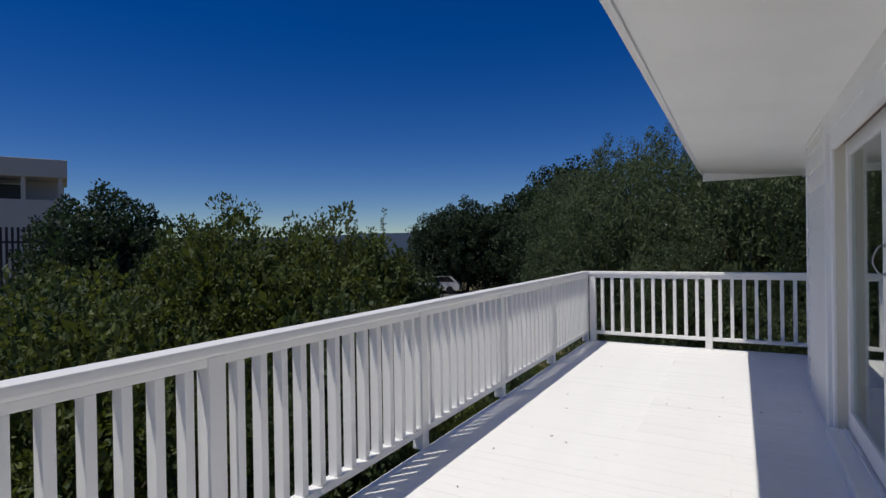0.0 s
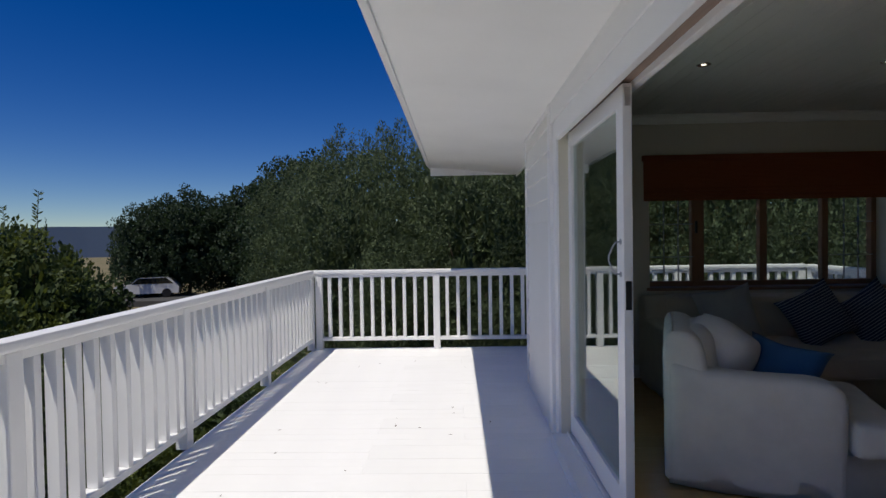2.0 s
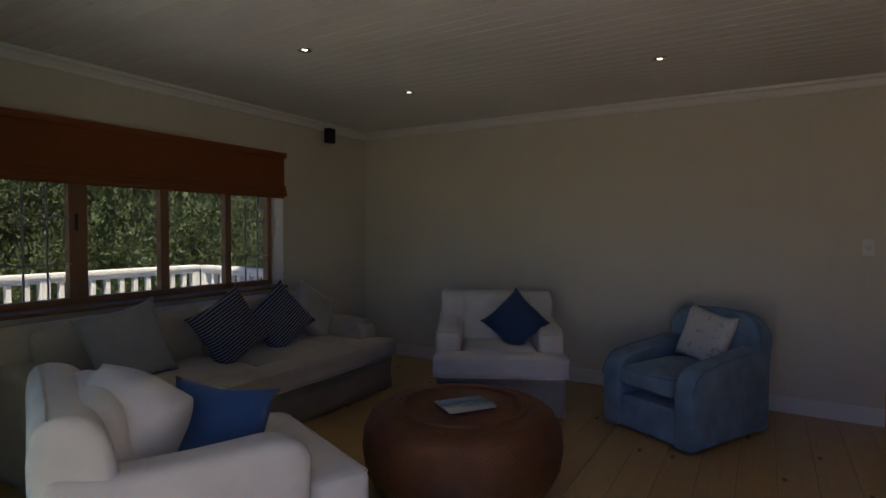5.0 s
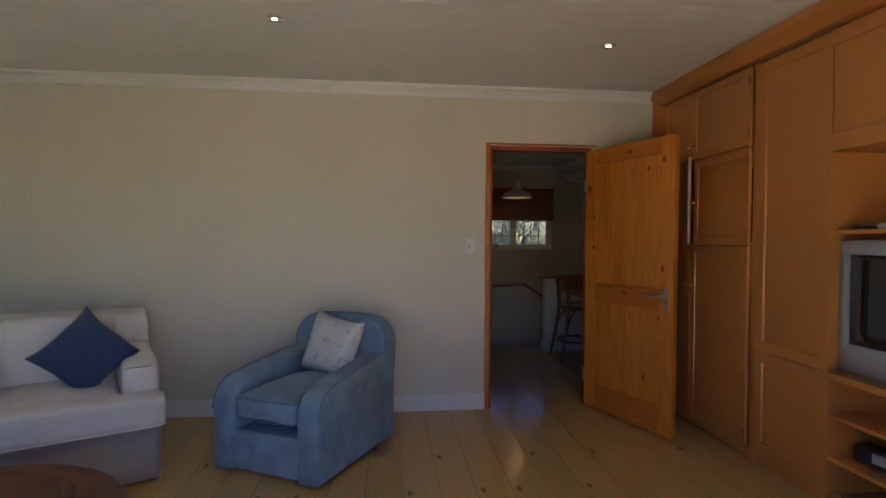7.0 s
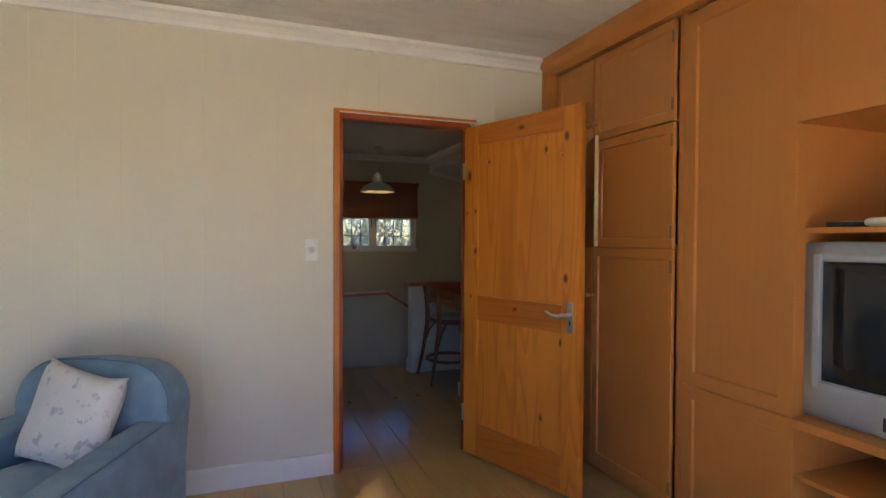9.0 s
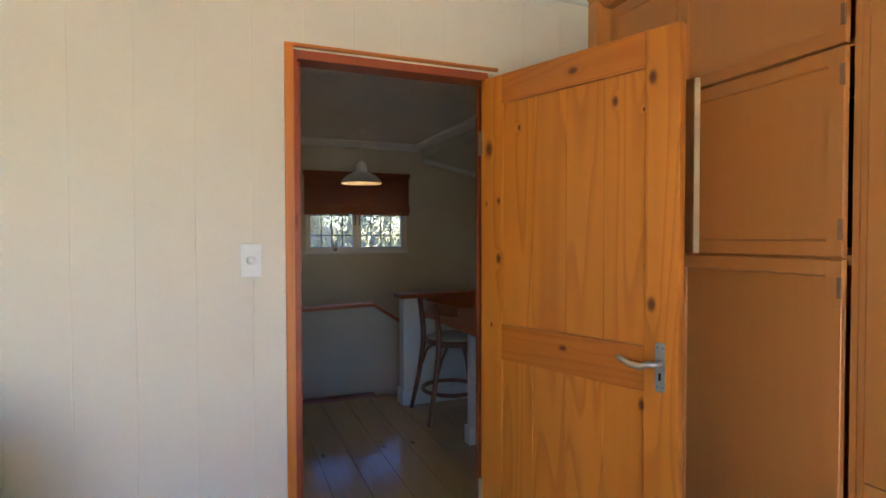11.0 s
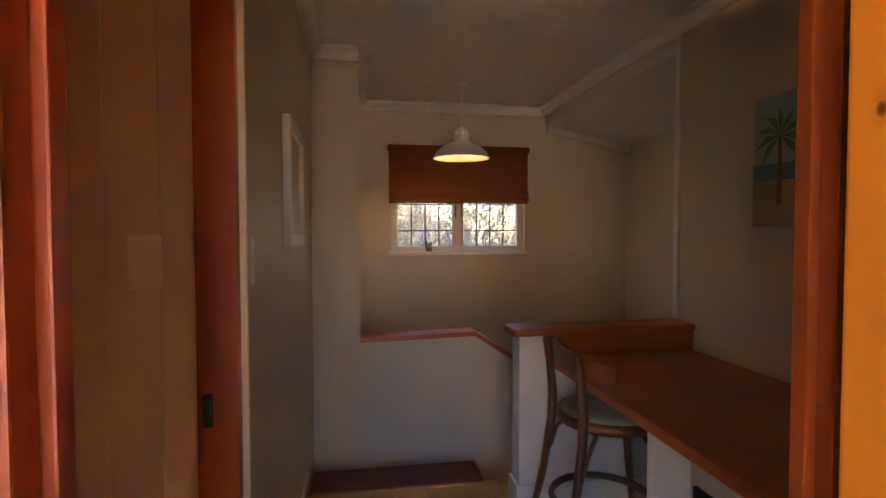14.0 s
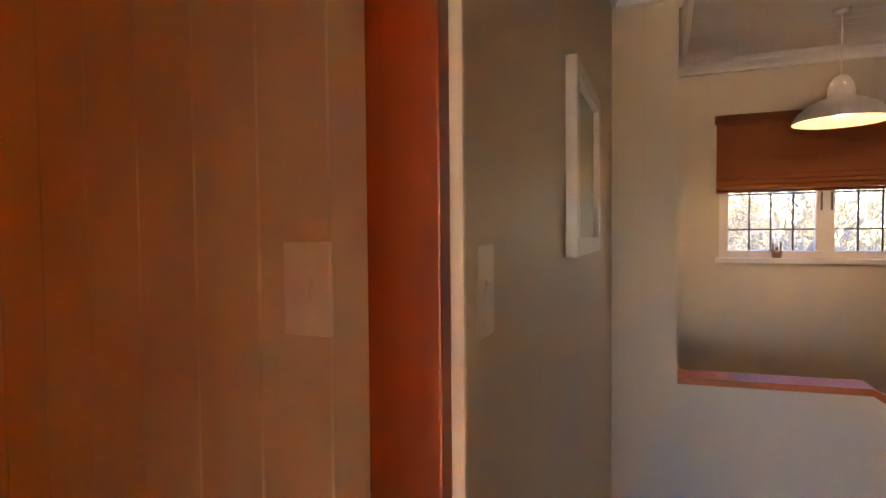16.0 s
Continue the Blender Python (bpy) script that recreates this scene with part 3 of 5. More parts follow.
left = railing("deck_railing", 10.3, "white painted timber balustrade along the deck edge", [0, 1.72, 3.47, 5.29, 6.82, 8.5, 10.27], 0.135)
left.matrix_world = pose(X_DECK - 0.05, -2.4, Z_DECK, 0, 0, 90)
north = railing("deck_railing", 6.6, "white painted timber balustrade across the deck end", [0.06, 1.68, 3.3, 4.95, 6.6])
north.matrix_world = pose(X_DECK, Y_END, Z_DECK)
east = railing("deck_railing", 1.7, "white painted short balustrade returning to the house", [0.08, 0.9, 1.7])
east.matrix_world = pose(X_DECK + 6.65, Y_OUT + 0.02, Z_DECK, 0, 0, 90)

# ---- windows ----
win = tagged(new("window_1"), "wide brown-framed window with two casements and burglar bars", "window", kind="structure")
wy0, wy1 = 5.9, 5.97
part("window_frame", boxes((wx0 + 0.001, wx0 + 0.05, wy0, wy1, wz0, wz1), (wx1 - 0.05, wx1 - 0.001, wy0, wy1, wz0, wz1), (wx0, wx1, wy0 - 0.002, wy1, wz0 + 0.001, wz0 + 0.05), (wx0, wx1, wy0 - 0.002, wy1, wz1 - 0.05, wz1 - 0.001), bevel=0.004), M_WINWOOD, win)
for a, b in ((2.25, 2.37), (2.91, 2.98), (3.51, 3.57)):
    part("mullion", box(a, b, wy0 + 0.003, wy1 - 0.003, wz0 + 0.05, wz1 - 0.05, 0.005), M_WINWOOD, win)
for a, b in ((1.83, 2.25), (2.37, 2.91), (2.98, 3.51), (3.57, 3.98)):
    p = part("pane", box(a, b, 5.933, 5.937, wz0 + 0.05, wz1 - 0.05), M_GLASS, win)
    p.visible_shadow = False
for a, b in ((1.83, 2.25), (3.57, 3.98)):
    part("burglar_bar", boxes(*[(a + (b - a) * k / 3 - 0.005, a + (b - a) * k / 3 + 0.005, 5.88, 5.89, wz0 + 0.05, wz1 - 0.05) for k in (1, 2)],
         *[(a, b, 5.878, 5.888, z - 0.005, z + 0.005) for z in (1.15, 1.47)]), M_SILVER, win)
part("window_sill", box(wx0 - 0.03, wx1 + 0.03, Y_NORTH - 0.03, wy0, wz0 - 0.025, wz0 + 0.004, 0.005), M_WINWOOD, win)
part("casement_stay", boxes((2.27, 2.29, 5.86, 5.88, 1.38, 1.5), bevel=0.004), M_DARK, win)


def blind(name, m, w, h, label):
    b = thing(name, m, label, "blind", "rust reed blinds")
    bm = bmesh.new()
    rows = 26
    for k in range(rows):
        z = -h * k / rows
        box(0, w, -0.012 + 0.004 * (k % 2), 0.0, z - h / rows * 0.96, z, bm=bm)
    part("reed_panel", bm, M_BLIND, b)
    part("head_box", box(-0.01, w + 0.01, -0.035, 0.02, -0.03, 0.02, 0.004), M_BLIND, b)
    for k in range(3):
        z = -h + 0.02 + k * 0.034
        part("fold", box(-0.003, w + 0.003, -0.05 + 0.008 * k, -0.013, z, z + 0.03, 0.008), M_BLIND, b)
    return b


blind("reed_blind", pose(1.72, Y_NORTH - 0.022, 2.1), 2.3, 0.41, "rust-coloured woven reed blind half lowered over a window")

# ---- sliding door ----
sd = tagged(new("door_2"), "white framed glass sliding door standing open", "sliding door", kind="structure")
sy0, sy1, sz0, sz1 = 3.16, 4.43, -0.035, 2.1
part("stile", box(0.74, 0.785, sy0, sy0 + 0.11, sz0, sz1, 0.004), M_RAIL, sd)
part("stile", box(0.74, 0.785, sy1 - 0.1, sy1, sz0, sz1, 0.004), M_RAIL, sd)
part("top_rail", box(0.742, 0.783, sy0 + 0.11, sy1 - 0.1, sz1 - 0.1, sz1, 0.004), M_RAIL, sd)
part("bottom_rail", box(0.742, 0.783, sy0 + 0.11, sy1 - 0.1, sz0, sz0 + 0.14, 0.004), M_RAIL, sd)
gp = part("pane", box(0.76, 0.765, sy0 + 0.11, sy1 - 0.1, sz0 + 0.14, sz1 - 0.1), M_SLIDER, sd)
gp.visible_shadow = False
part("handle", tube([(0.738, sy0 + 0.045, 1.34), (0.715, sy0 + 0.045, 1.338), (0.7, sy0 + 0.055, 1.31), (0.688, sy0 + 0.07, 1.27), (0.688, sy0 + 0.07, 1.245), (0.7, sy0 + 0.055, 1.205), (0.715, sy0 + 0.045, 1.182), (0.738, sy0 + 0.045, 1.18)], 0.0045), M_SILVER, sd, "grey curved pull handle", True)
for z in (1.34, 1.18):
    part("handle_foot", lathe([(0.0, 0.006), (0.012, 0.005), (0.015, 0.0)], 16), M_SILVER, sd).matrix_local = pose(0.74, sy0 + 0.045, z, 0, -90)
part("lock_plate", box(0.748, 0.777, sy0 - 0.003, sy0 + 0.002, 1.01, 1.15, 0.001), M_DARK, sd, "dark metal lock plate")
part("roller_plate", box(0.75, 0.775, sy0 - 0.003, sy0 + 0.002, 1.99, 2.08, 0.001), M_STEEL, sd, "metal roller plate")

# ---- inner door ----
d1 = tagged(new("doorway_frame"), "red-stained pine door frame", "door frame", kind="structure")
part("jamb", box(5.262, 5.364, D1B - 0.035, D1B + 0.004, -0.01, D1T, 0.004), M_FRAME, d1)
part("jamb", box(5.312, 5.364, D1A - 0.004, D1A + 0.03, -0.01, D1T, 0.004), M_FRAME, d1)
part("head", box(5.264, 5.363, D1A + 0.03, D1B - 0.035, D1T - 0.035, D1T, 0.004), M_FRAME, d1)
part("stop", boxes((5.30, 5.33, D1B - 0.05, D1B - 0.035, 0, D1T - 0.035), (5.335, 5.358, D1A + 0.03, D1A + 0.045, 0, D1T - 0.035), bevel=0.003), M_FRAME, d1)
part("light_lipping", boxes((5.25, 5.272, D1B - 0.02, D1B + 0.012, 0.0, D1T + 0.008), (5.25, 5.272, D1A - 0.012, D1B + 0.012, D1T + 0.008, D1T + 0.02), bevel=0.003), M_LIP, d1, "orange timber edge strip")

hx, hy = 5.29, 0.175
leaf = thing("panel_door", pose(hx, hy, 0.012, 0, 0, math.degrees(math.atan2(-0.3, -0.812))), "orange knotty pine panelled door standing open with a lever handle", "door")
# local x runs from hinge to lock edge, y across the thickness
W, H = 0.855, 2.02
T0, T1 = -0.02, 0.02
part("hinge_stile", box(0, 0.115, T0, T1, 0, H, 0.004), M_DOOR, leaf)
part("lock_stile", box(W - 0.115, W, T0, T1, 0, H, 0.004), M_DOOR, leaf)
for z0, z1, nm in ((H - 0.12, H, "top_rail"), (0.84, 0.99, "middle_rail"), (0.0, 0.2, "bottom_rail")):
    part(nm, box(0.115, W - 0.115, T0 + 0.001, T1 - 0.001, z0, z1, 0.003), M_RAILX, leaf)
for z0, z1 in ((0.99, H - 0.12), (0.2, 0.84)):
    for k in range(4):
        a, b = 0.115 + (W - 0.23) * k / 4, 0.115 + (W - 0.23) * (k + 1) / 4
        part("panel_board", box(a + 0.0006, b - 0.0006, -0.009, 0.009, z0, z1, 0.0015), M_DOOR, leaf)
for side in (-1, 1):
    y0 = T1 if side > 0 else T0
    cx, r = W - 0.057, 0.0165
    arc = [(cx + r * math.cos(a), 1.0 + 0.011 * math.sin(a)) for a in [math.pi * k / 8 for k in range(9)]]
    arc += [(cx + r * math.cos(a), 0.86 + 0.011 * math.sin(a)) for a in [math.pi + math.pi * k / 8 for k in range(9)]]
    hd = part("handle_plate", prism(arc, min(y0, y0 + side * 0.005), max(y0, y0 + side * 0.005), "y"), M_STEEL, leaf, "brushed steel backplate")
    for sx in (-0.009, 0.009):
        for sz in (0.866, 0.994):
            screw = part("screw", lathe([(0.0, 0.0016), (0.0035, 0.001), (0.004, 0.0)], 10), M_SILVER, hd)
            screw.matrix_local = pose(cx + sx, y0 + side * 0.005, sz, -90 * side)
    part("lever", tube([(W - 0.057, y0 + side * 0.006, 0.945), (W - 0.057, y0 + side * 0.045, 0.945), (W - 0.075, y0 + side * 0.052, 0.945), (W - 0.1, y0 + side * 0.054, 0.935), (W - 0.14, y0 + side * 0.052, 0.937), (W - 0.175, y0 + side * 0.05, 0.95), (W - 0.187, y0 + side * 0.047, 0.956)], [0.011, 0.01, 0.0105, 0.011, 0.0105, 0.009, 0.005]), M_STEEL, hd, "steel lever", True)
    part("keyhole", boxes((W - 0.061, W - 0.053, y0 + side * 0.0055, y0 + side * 0.0068, 0.888, 0.912)), M_DARK, hd)
for z in (0.2, 1.7):
    part("hinge", box(-0.008, 0.006, -0.03, -0.019, z, z + 0.1), M_STEEL, leaf)
part("door_stop", lathe([(0.0, 0.03), (0.02, 0.03), (0.022, 0.0), (0.018, -0.012), (0.0, -0.012)], 14), M_STEEL, leaf).location = (0.7, 0.03, 0.0)

# ---- passage ----
XP, XH, XF = 5.36, 8.19, 9.55
YL, YR = 0.95, -1.03
setting("wall_passage_left", boxes((6.062, XH, YL, 1.03, -0.3, 2.62), (XP + 0.012, 6.062, YL, 1.03, 2.08, 2.62)), M_PASS, "cream boarded passage wall with a side doorway", "wall")
setting("wall_passage_right", box(XP, 7.46, YR - 0.12, YR, -0.3, 2.62), M_PASS, "cream passage wall behind the desk", "wall")
setting("wall_stair_right", box(7.46, XF, -1.97, -1.85, -3, 2.62), M_PASS, "cream wall along the stairs", "wall")
# Next three walls are unseen, added to stop sun leaking onto the landing.
setting("wall_stair_return", box(7.36, 7.46, -1.97, -1.17, -3, 2.62), M_PASS, "unseen cream return wall keeping sun off the stairs", "wall")
setting("wall_stair_base", box(7.33, 7.45, -1.17, 0.96, -3, -0.3), M_PASS, "unseen cream wall blocking light below the floor", "wall")
setting("wall_stair_left", box(7.3, 8.3, 0.95, 1.03, -3, -0.3), M_PASS, "unseen cream wall blocking light under the landing", "wall")
setting("trim_passage_corner", boxes((7.44, 7.48, YR - 0.13, YR + 0.012, 0.0, 2.5), bevel=0.01), M_TRIM, "white corner trim", "trim")
setting("wall_stub", boxes((XH, XH + 0.1, 0.66, YL, -3, 2.62), (XH + 0.1, XF, 0.66, 0.8, -3, 2.62)), M_PASS, "cream wall beside the stairwell", "wall")
slope = [(0.66, -3.0), (0.66, 0.68), (-0.07, 0.70), (-1.85, -0.46), (-1.85, -3.0)]
setting("wall_half", prism(slope, XH, XH + 0.1, "x"), M_PASS, "cream half wall stepping down with the stairs", "wall")
cap = tagged(new("half_wall_cap"), "red-brown timber capping on the half wall", "capping", kind="structure")
part("cap_board", prism([(0.66, 0.681), (0.66, 0.711), (-0.075, 0.731), (-0.07, 0.701)], XH - 0.025, XH + 0.125, "x"), M_DESK, cap)
part("cap_board", prism([(-0.075, 0.731), (-0.07, 0.701), (-1.85, -0.459), (-1.85, -0.424)], XH - 0.025, XH + 0.125, "x"), M_DESK, cap)
w2a, w2b, w2z0, w2z1 = -0.85, 0.37, 1.19, 2.1
setting("wall_far", boxes((XF, XF + 0.2, w2b, 0.8, -3, 2.62), (XF, XF + 0.2, -1.97, w2a, -3, 2.62), (XF, XF + 0.2, w2a, w2b, -3, w2z0), (XF, XF + 0.2, w2a, w2b, w2z1, 2.62)), M_PASS, "cream end wall above the stairs with a small window", "wall")
setting("ceiling_passage", prism(boarding(XP, XF, 0.1, 2.5, 2.6, 0.006, 0.003), -1.05, 1.0, "y"), M_CEIL, "white tongue-and-groove passage ceiling", "ceiling")
setting("ceiling_stair_slope", prism([(-1.05, 2.34), (-1.05, 2.62), (-1.85, 2.4), (-1.85, 2.18)], 7.4, XF, "x"), M_CEIL, "white sloping ceiling over the stairs", "ceiling")
cornice("trim_far", (XF, -1.05), (XF, 0.66), (-1, 0))
cornice("trim_stub", (XH, 0.66), (XH, YL), (-1, 0))
cornice("trim_passage_right", (XP, YR), (XF, YR), (0, 1))
cornice("trim_passage_left", (6.1, YL), (XH, YL), (0, -1))
cornice("trim_stair_left", (XH + 0.1, 0.66), (XF, 0.66), (0, -1))
setting("trim_slope", prism([(-1.055, 2.335), (-1.055, 2.275), (-1.85, 2.115), (-1.85, 2.175)], XF - 0.05, XF - 0.001, "x"), M_TRIM, "white painted cornice below the sloping ceiling", "trim")
skirting("baseboard_passage", 6.1, 7.64, YL - 0.018, YL + 0.002)
# side lobby beyond the second doorway; unseen timber lining added for orange bounce light
setting("wall_lobby_east", prism([(x, y) for y, x in boarding(1.031, 2.6, 0.112, 6.085, 6.2, 0.005, 0.003)], -0.3, 2.62, "z"), M_BOARD, "cream boarded lobby wall with a light switch", "wall")
setting("wall_lobby_end", boxes((XP, 5.47, 2.6, 2.7, -0.3, 2.62), (6.05, 6.2, 2.6, 2.7, -0.3, 2.62), (5.47, 6.05, 2.6, 2.7, -0.3, 0.4), (5.47, 6.05, 2.6, 2.7, 2.3, 2.62)), M_DOOR, "unseen timber lobby end with an opening added for light", "wall")
setting("wall_lobby_lining", boxes((XP + 0.001, XP + 0.012, 1.0, 2.6, 0, 2.5)), M_DOOR, "unseen timber lining added to redden the lobby light", "wall")
setting("ceiling_lobby", box(XP, 6.2, 1.0, 2.7, 2.5, 2.6), M_CEIL, "white board lobby ceiling", "ceiling")
d2 = tagged(new("side_doorway_frame"), "red-stained door frame with pale architrave", "door frame", kind="structure")
part("jamb", box(6.028, 6.062, YL - 0.004, 1.034, 0, 2.08, 0.003), M_FRAME, d2)
part("head", box(5.41, 6.028, YL - 0.004, 1.032, 2.05, 2.08, 0.003), M_FRAME, d2)
part("architrave", boxes((6.055, 6.10, YL - 0.02, YL - 0.001, 0, 2.14), (5.41, 6.055, YL - 0.018, YL - 0.001, 2.083, 2.14), bevel=0.005), M_PASS, d2, "cream painted architrave")
part("strike_plate", boxes((6.0235, 6.029, 1.0, 1.022, 0.955, 1.03), (6.016, 6.0235, 1.004, 1.018, 0.985, 1.015), bevel=0.002), M_DARK, d2, "dark metal strike plate")

# Added unseen amber pane that colours the daylight reaching the lobby wall.
lobby_tint_pane = tagged(new("added_tint_window"), "unseen amber pane added to tint the lobby light", "window", kind="structure")
part("pane", box(5.47, 6.05, 2.648, 2.652, 0.4, 2.3), M_AMBER, lobby_tint_pane)

# passage window
w2 = tagged(new("window_2"), "small white casement window with burglar bars", "window", kind="structure")
fx0, fx1 = XF + 0.05, XF + 0.11
part("window_frame", boxes((fx0, fx1, w2a + 0.001, w2a + 0.06, w2z0, w2z1), (fx0, fx1, w2b - 0.06, w2b - 0.001, w2z0, w2z1), (fx0 - 0.002, fx1, w2a, w2b, w2z0 + 0.001, w2z0 + 0.05), (fx0 - 0.002, fx1, w2a, w2b, w2z1 - 0.05, w2z1 - 0.001), bevel=0.005), M_TRIM, w2)
mid = (w2a + w2b) / 2
part("mullion", box(fx0 + 0.003, fx1 - 0.003, mid - 0.05, mid + 0.05, w2z0 + 0.05, w2z1 - 0.05, 0.006), M_TRIM, w2)
for a, b in ((w2a + 0.06, mid - 0.05), (mid + 0.05, w2b - 0.06)):
    part("pane", box(fx0 + 0.03, fx0 + 0.034, a, b, w2z0 + 0.05, w2z1 - 0.05), M_HAZED, w2)
    part("burglar_bar", boxes(*[(fx0 + 0.012, fx0 + 0.02, a + (b - a) * k / 4 - 0.005, a + (b - a) * k / 4 + 0.005, w2z0 + 0.05, w2z1 - 0.05) for k in (1, 2, 3)],
         *[(fx0 + 0.01, fx0 + 0.018, a, b, z - 0.005, z + 0.005) for z in (1.38, 1.615)]), M_DARK, w2)
part("casement_stay", boxes((fx0 - 0.02, fx0 - 0.004, mid + 0.02, mid + 0.03, 1.5, 1.62), (fx0 - 0.02, fx0 - 0.004, mid - 0.035, mid - 0.025, 1.5, 1.62), bevel=0.003), M_DARK, w2)
part("window_sill", box(XF - 0.02, fx0, w2a - 0.02, w2b + 0.02, w2z0 - 0.03, w2z0 + 0.003, 0.005), M_TRIM, w2)
blind("reed_blind", pose(XF - 0.02, w2b + 0.02, w2z1 + 0.01, 0, 0, -90), w2b - w2a + 0.04, 0.49, "rust-coloured woven reed blind half lowered above the stairs")

# landing and stairs
stairs = tagged(new("staircase"), "dark red stained timber landing and stairs going down", "stairs", kind="structure")
part("landing", box(7.66, XH, -0.07, YL, -0.2, -0.12, 0.008), M_STAIR, stairs)
part("nosing", box(7.62, 7.66, -0.07, YL, -0.14, -0.001, 0.006), M_PLANK, stairs)
for k in range(6):
    y = -0.075 - 0.25 * k
    part("tread", box(7.37, XH, y - 0.27, y, -0.34 - 0.18 * k, -0.3 - 0.18 * k, 0.006), M_STAIR, stairs)
setting("floor_stairwell", box(7.3, XF, -1.97, 0.8, -3.1, -3.0), M_STAIR, "dark floor at the foot of the stairs", "floor")

# ---- living room: fitted cabinets ----
CF, CB = -0.43, Y_SOUTH


def inset_front(bm, margin, depth):
    """Sinks a panel into the face that looks along +y."""
    front = [f for f in bm.faces if f.normal.y > 0.9]
    bmesh.ops.inset_region(bm, faces=front, thickness=margin, depth=0.0)
    rim = bmesh.ops.inset_region(bm, faces=front, thickness=0.006, depth=-depth)
    edges = [e for e in bm.edges if e.calc_face_angle(0) > 1.2 and all(v.co.y > CF + 0.015 for v in e.verts)]
    bmesh.ops.bevel(bm, geom=edges, offset=0.003, segments=1, affect='EDGES')


def framed_door(parent, x0, x1, z0, z1, knob=None, hinge=None, name="door"):
    """A flat framed cabinet door with an inset panel."""
    bm = box(x0, x1, CF, CF + 0.02, z0, z1)
    bm.normal_update()
    inset_front(bm, 0.065, 0.009)
    d = part(name, bm, M_CAB, parent)
    if knob:
        k = part("knob", lathe([(0.0, 0.03), (0.012, 0.028), (0.016, 0.02), (0.01, 0.01), (0.008, 0.0)], 14), M_CAB, d, "", True)
        k.matrix_local = Matrix.Translation((knob[0], CF + 0.02, knob[1])) @ pose(0, 0, 0, -90)
    if hinge is not None:
        for z in (z0 + 0.05, z1 - 0.11):
            part("hinge", box(hinge - 0.006, hinge + 0.006, CF + 0.019, CF + 0.026, z, z + 0.06), M_WINWOOD, d)
    return d


def body(name, x0, x1, label):
    c = thing(name, Matrix(), label, "cabinet", "fitted wall cabinets")
    return c


tall = body("tall_cabinet", 4.15, 5.2, "tall honey-coloured fitted cupboard with an ajar middle door")
part("body", boxes((4.16, 4.18, CB, CF - 0.003, 0.0, 2.42), (5.2, 5.262, CB, CF + 0.09, 0.0, 2.42), (4.18, 5.2, CB, CB + 0.02, 0, 2.42), (4.18, 5.2, CB + 0.02, CF - 0.004, 1.28, 1.31),
     (4.18, 5.2, CB + 0.02, CF - 0.004, 1.9, 1.92), (4.18, 5.2, CB + 0.02, CF - 0.004, 0.05, 0.07), (4.18, 5.2, CB + 0.02, CF - 0.004, 2.39, 2.42), bevel=0.002), M_CAB, tall)
for a, b in ((4.19, 4.80), (4.806, 5.19)):
    framed_door(tall, a, b, 1.909, 2.385, (4.83 if a > 4.5 else 4.77, 2.0), 4.195 if a < 4.5 else None)
framed_door(tall, 4.19, 4.775, 1.303, 1.9, (4.75, 1.6), 4.195)
framed_door(tall, 4.91, 5.19, 1.303, 1.9)
framed_door(tall, 4.19, 4.80, 0.075, 1.296, (4.775, 1.02), 4.195)
framed_door(tall, 4.806, 5.19, 0.075, 1.296, (4.83, 1.02))
ajar = part("door", box(0.0, 0.4, -0.01, 0.01, 1.308, 1.89, 0.002), M_CAB, tall)
ajar.matrix_local = pose(4.905, CF + 0.005, 0, 0, 0, 153)
edge = part("door_edge", box(0.4, 0.404, -0.009, 0.009, 1.31, 1.888, 0.0008), plain("pale_door_edge", (0.5, 0.38, 0.22), 0.6), ajar, "pale edge of the ajar door")
# Black sheet at the cupboard's back stands in for the shade inside.
part("cupboard_shade_sheet", box(4.18, 5.2, CB + 0.021, CB + 0.024, 1.32, 1.89), M_DARK, tall)

col = body("panelled_column", 3.6, 4.15, "honey-coloured fitted panel column beside the television niche")
part("body", boxes((3.6, 3.62, CB, CF - 0.003, 0.0, 2.42), (4.14, 4.158, CB, CF, 0, 2.42), bevel=0.002), M_CAB, col)
for z0, z1 in ((0.68, 2.38), (0.08, 0.675)):
    bm = box(3.602, 4.138, CF - 0.022, CF, z0, z1)
    bm.normal_update()
    front = [f for f in bm.faces if f.normal.y > 0.9]
    bmesh.ops.inset_region(bm, faces=front, thickness=0.085, depth=0.0)
    bmesh.ops.inset_region(bm, faces=front, thickness=0.008, depth=-0.011)
    part("panel", bm, M_CAB, col)

unit = body("media_niche", 1.9, 3.6, "honey-coloured open media niche with shelves below")
NX = 2.35
part("back_panel", box(NX, 3.6, CB, CB + 0.02, 0.0, 2.42), M_CAB, unit)
part("side", box(NX - 0.03, NX, CB, CF, 0, 2.42, 0.003), M_CAB, unit)
part("header", boxes((NX, 3.6, CF - 0.02, CF, 1.78, 2.38), bevel=0.004), M_CAB, unit)
part("header_rail", boxes((NX, 3.6, CF, CF + 0.008, 2.3, 2.38), (NX, 3.6, CF, CF + 0.008, 1.78, 1.87), bevel=0.003), M_CAB, unit)
part("niche_top", box(NX, 3.6, CB + 0.02, CF - 0.02, 1.78, 1.8), M_CAB, unit)
part("television_shelf", box(NX, 3.6, CB + 0.02, CF + 0.02, 0.65, 0.685, 0.005), M_CAB, unit)
for z in (0.47, 0.255, 0.06):
    part("shelf", box(NX, 3.599, CB + 0.02, CF - 0.01, z - 0.02, z, 0.003), M_CAB, unit)
part("top_shelf", box(2.5, 3.58, CB + 0.02, CF - 0.02, 1.372, 1.392, 0.003), M_CAB, unit)
end = body("end_cabinet", 1.3, 2.32, "plain honey-coloured fitted end cupboard")
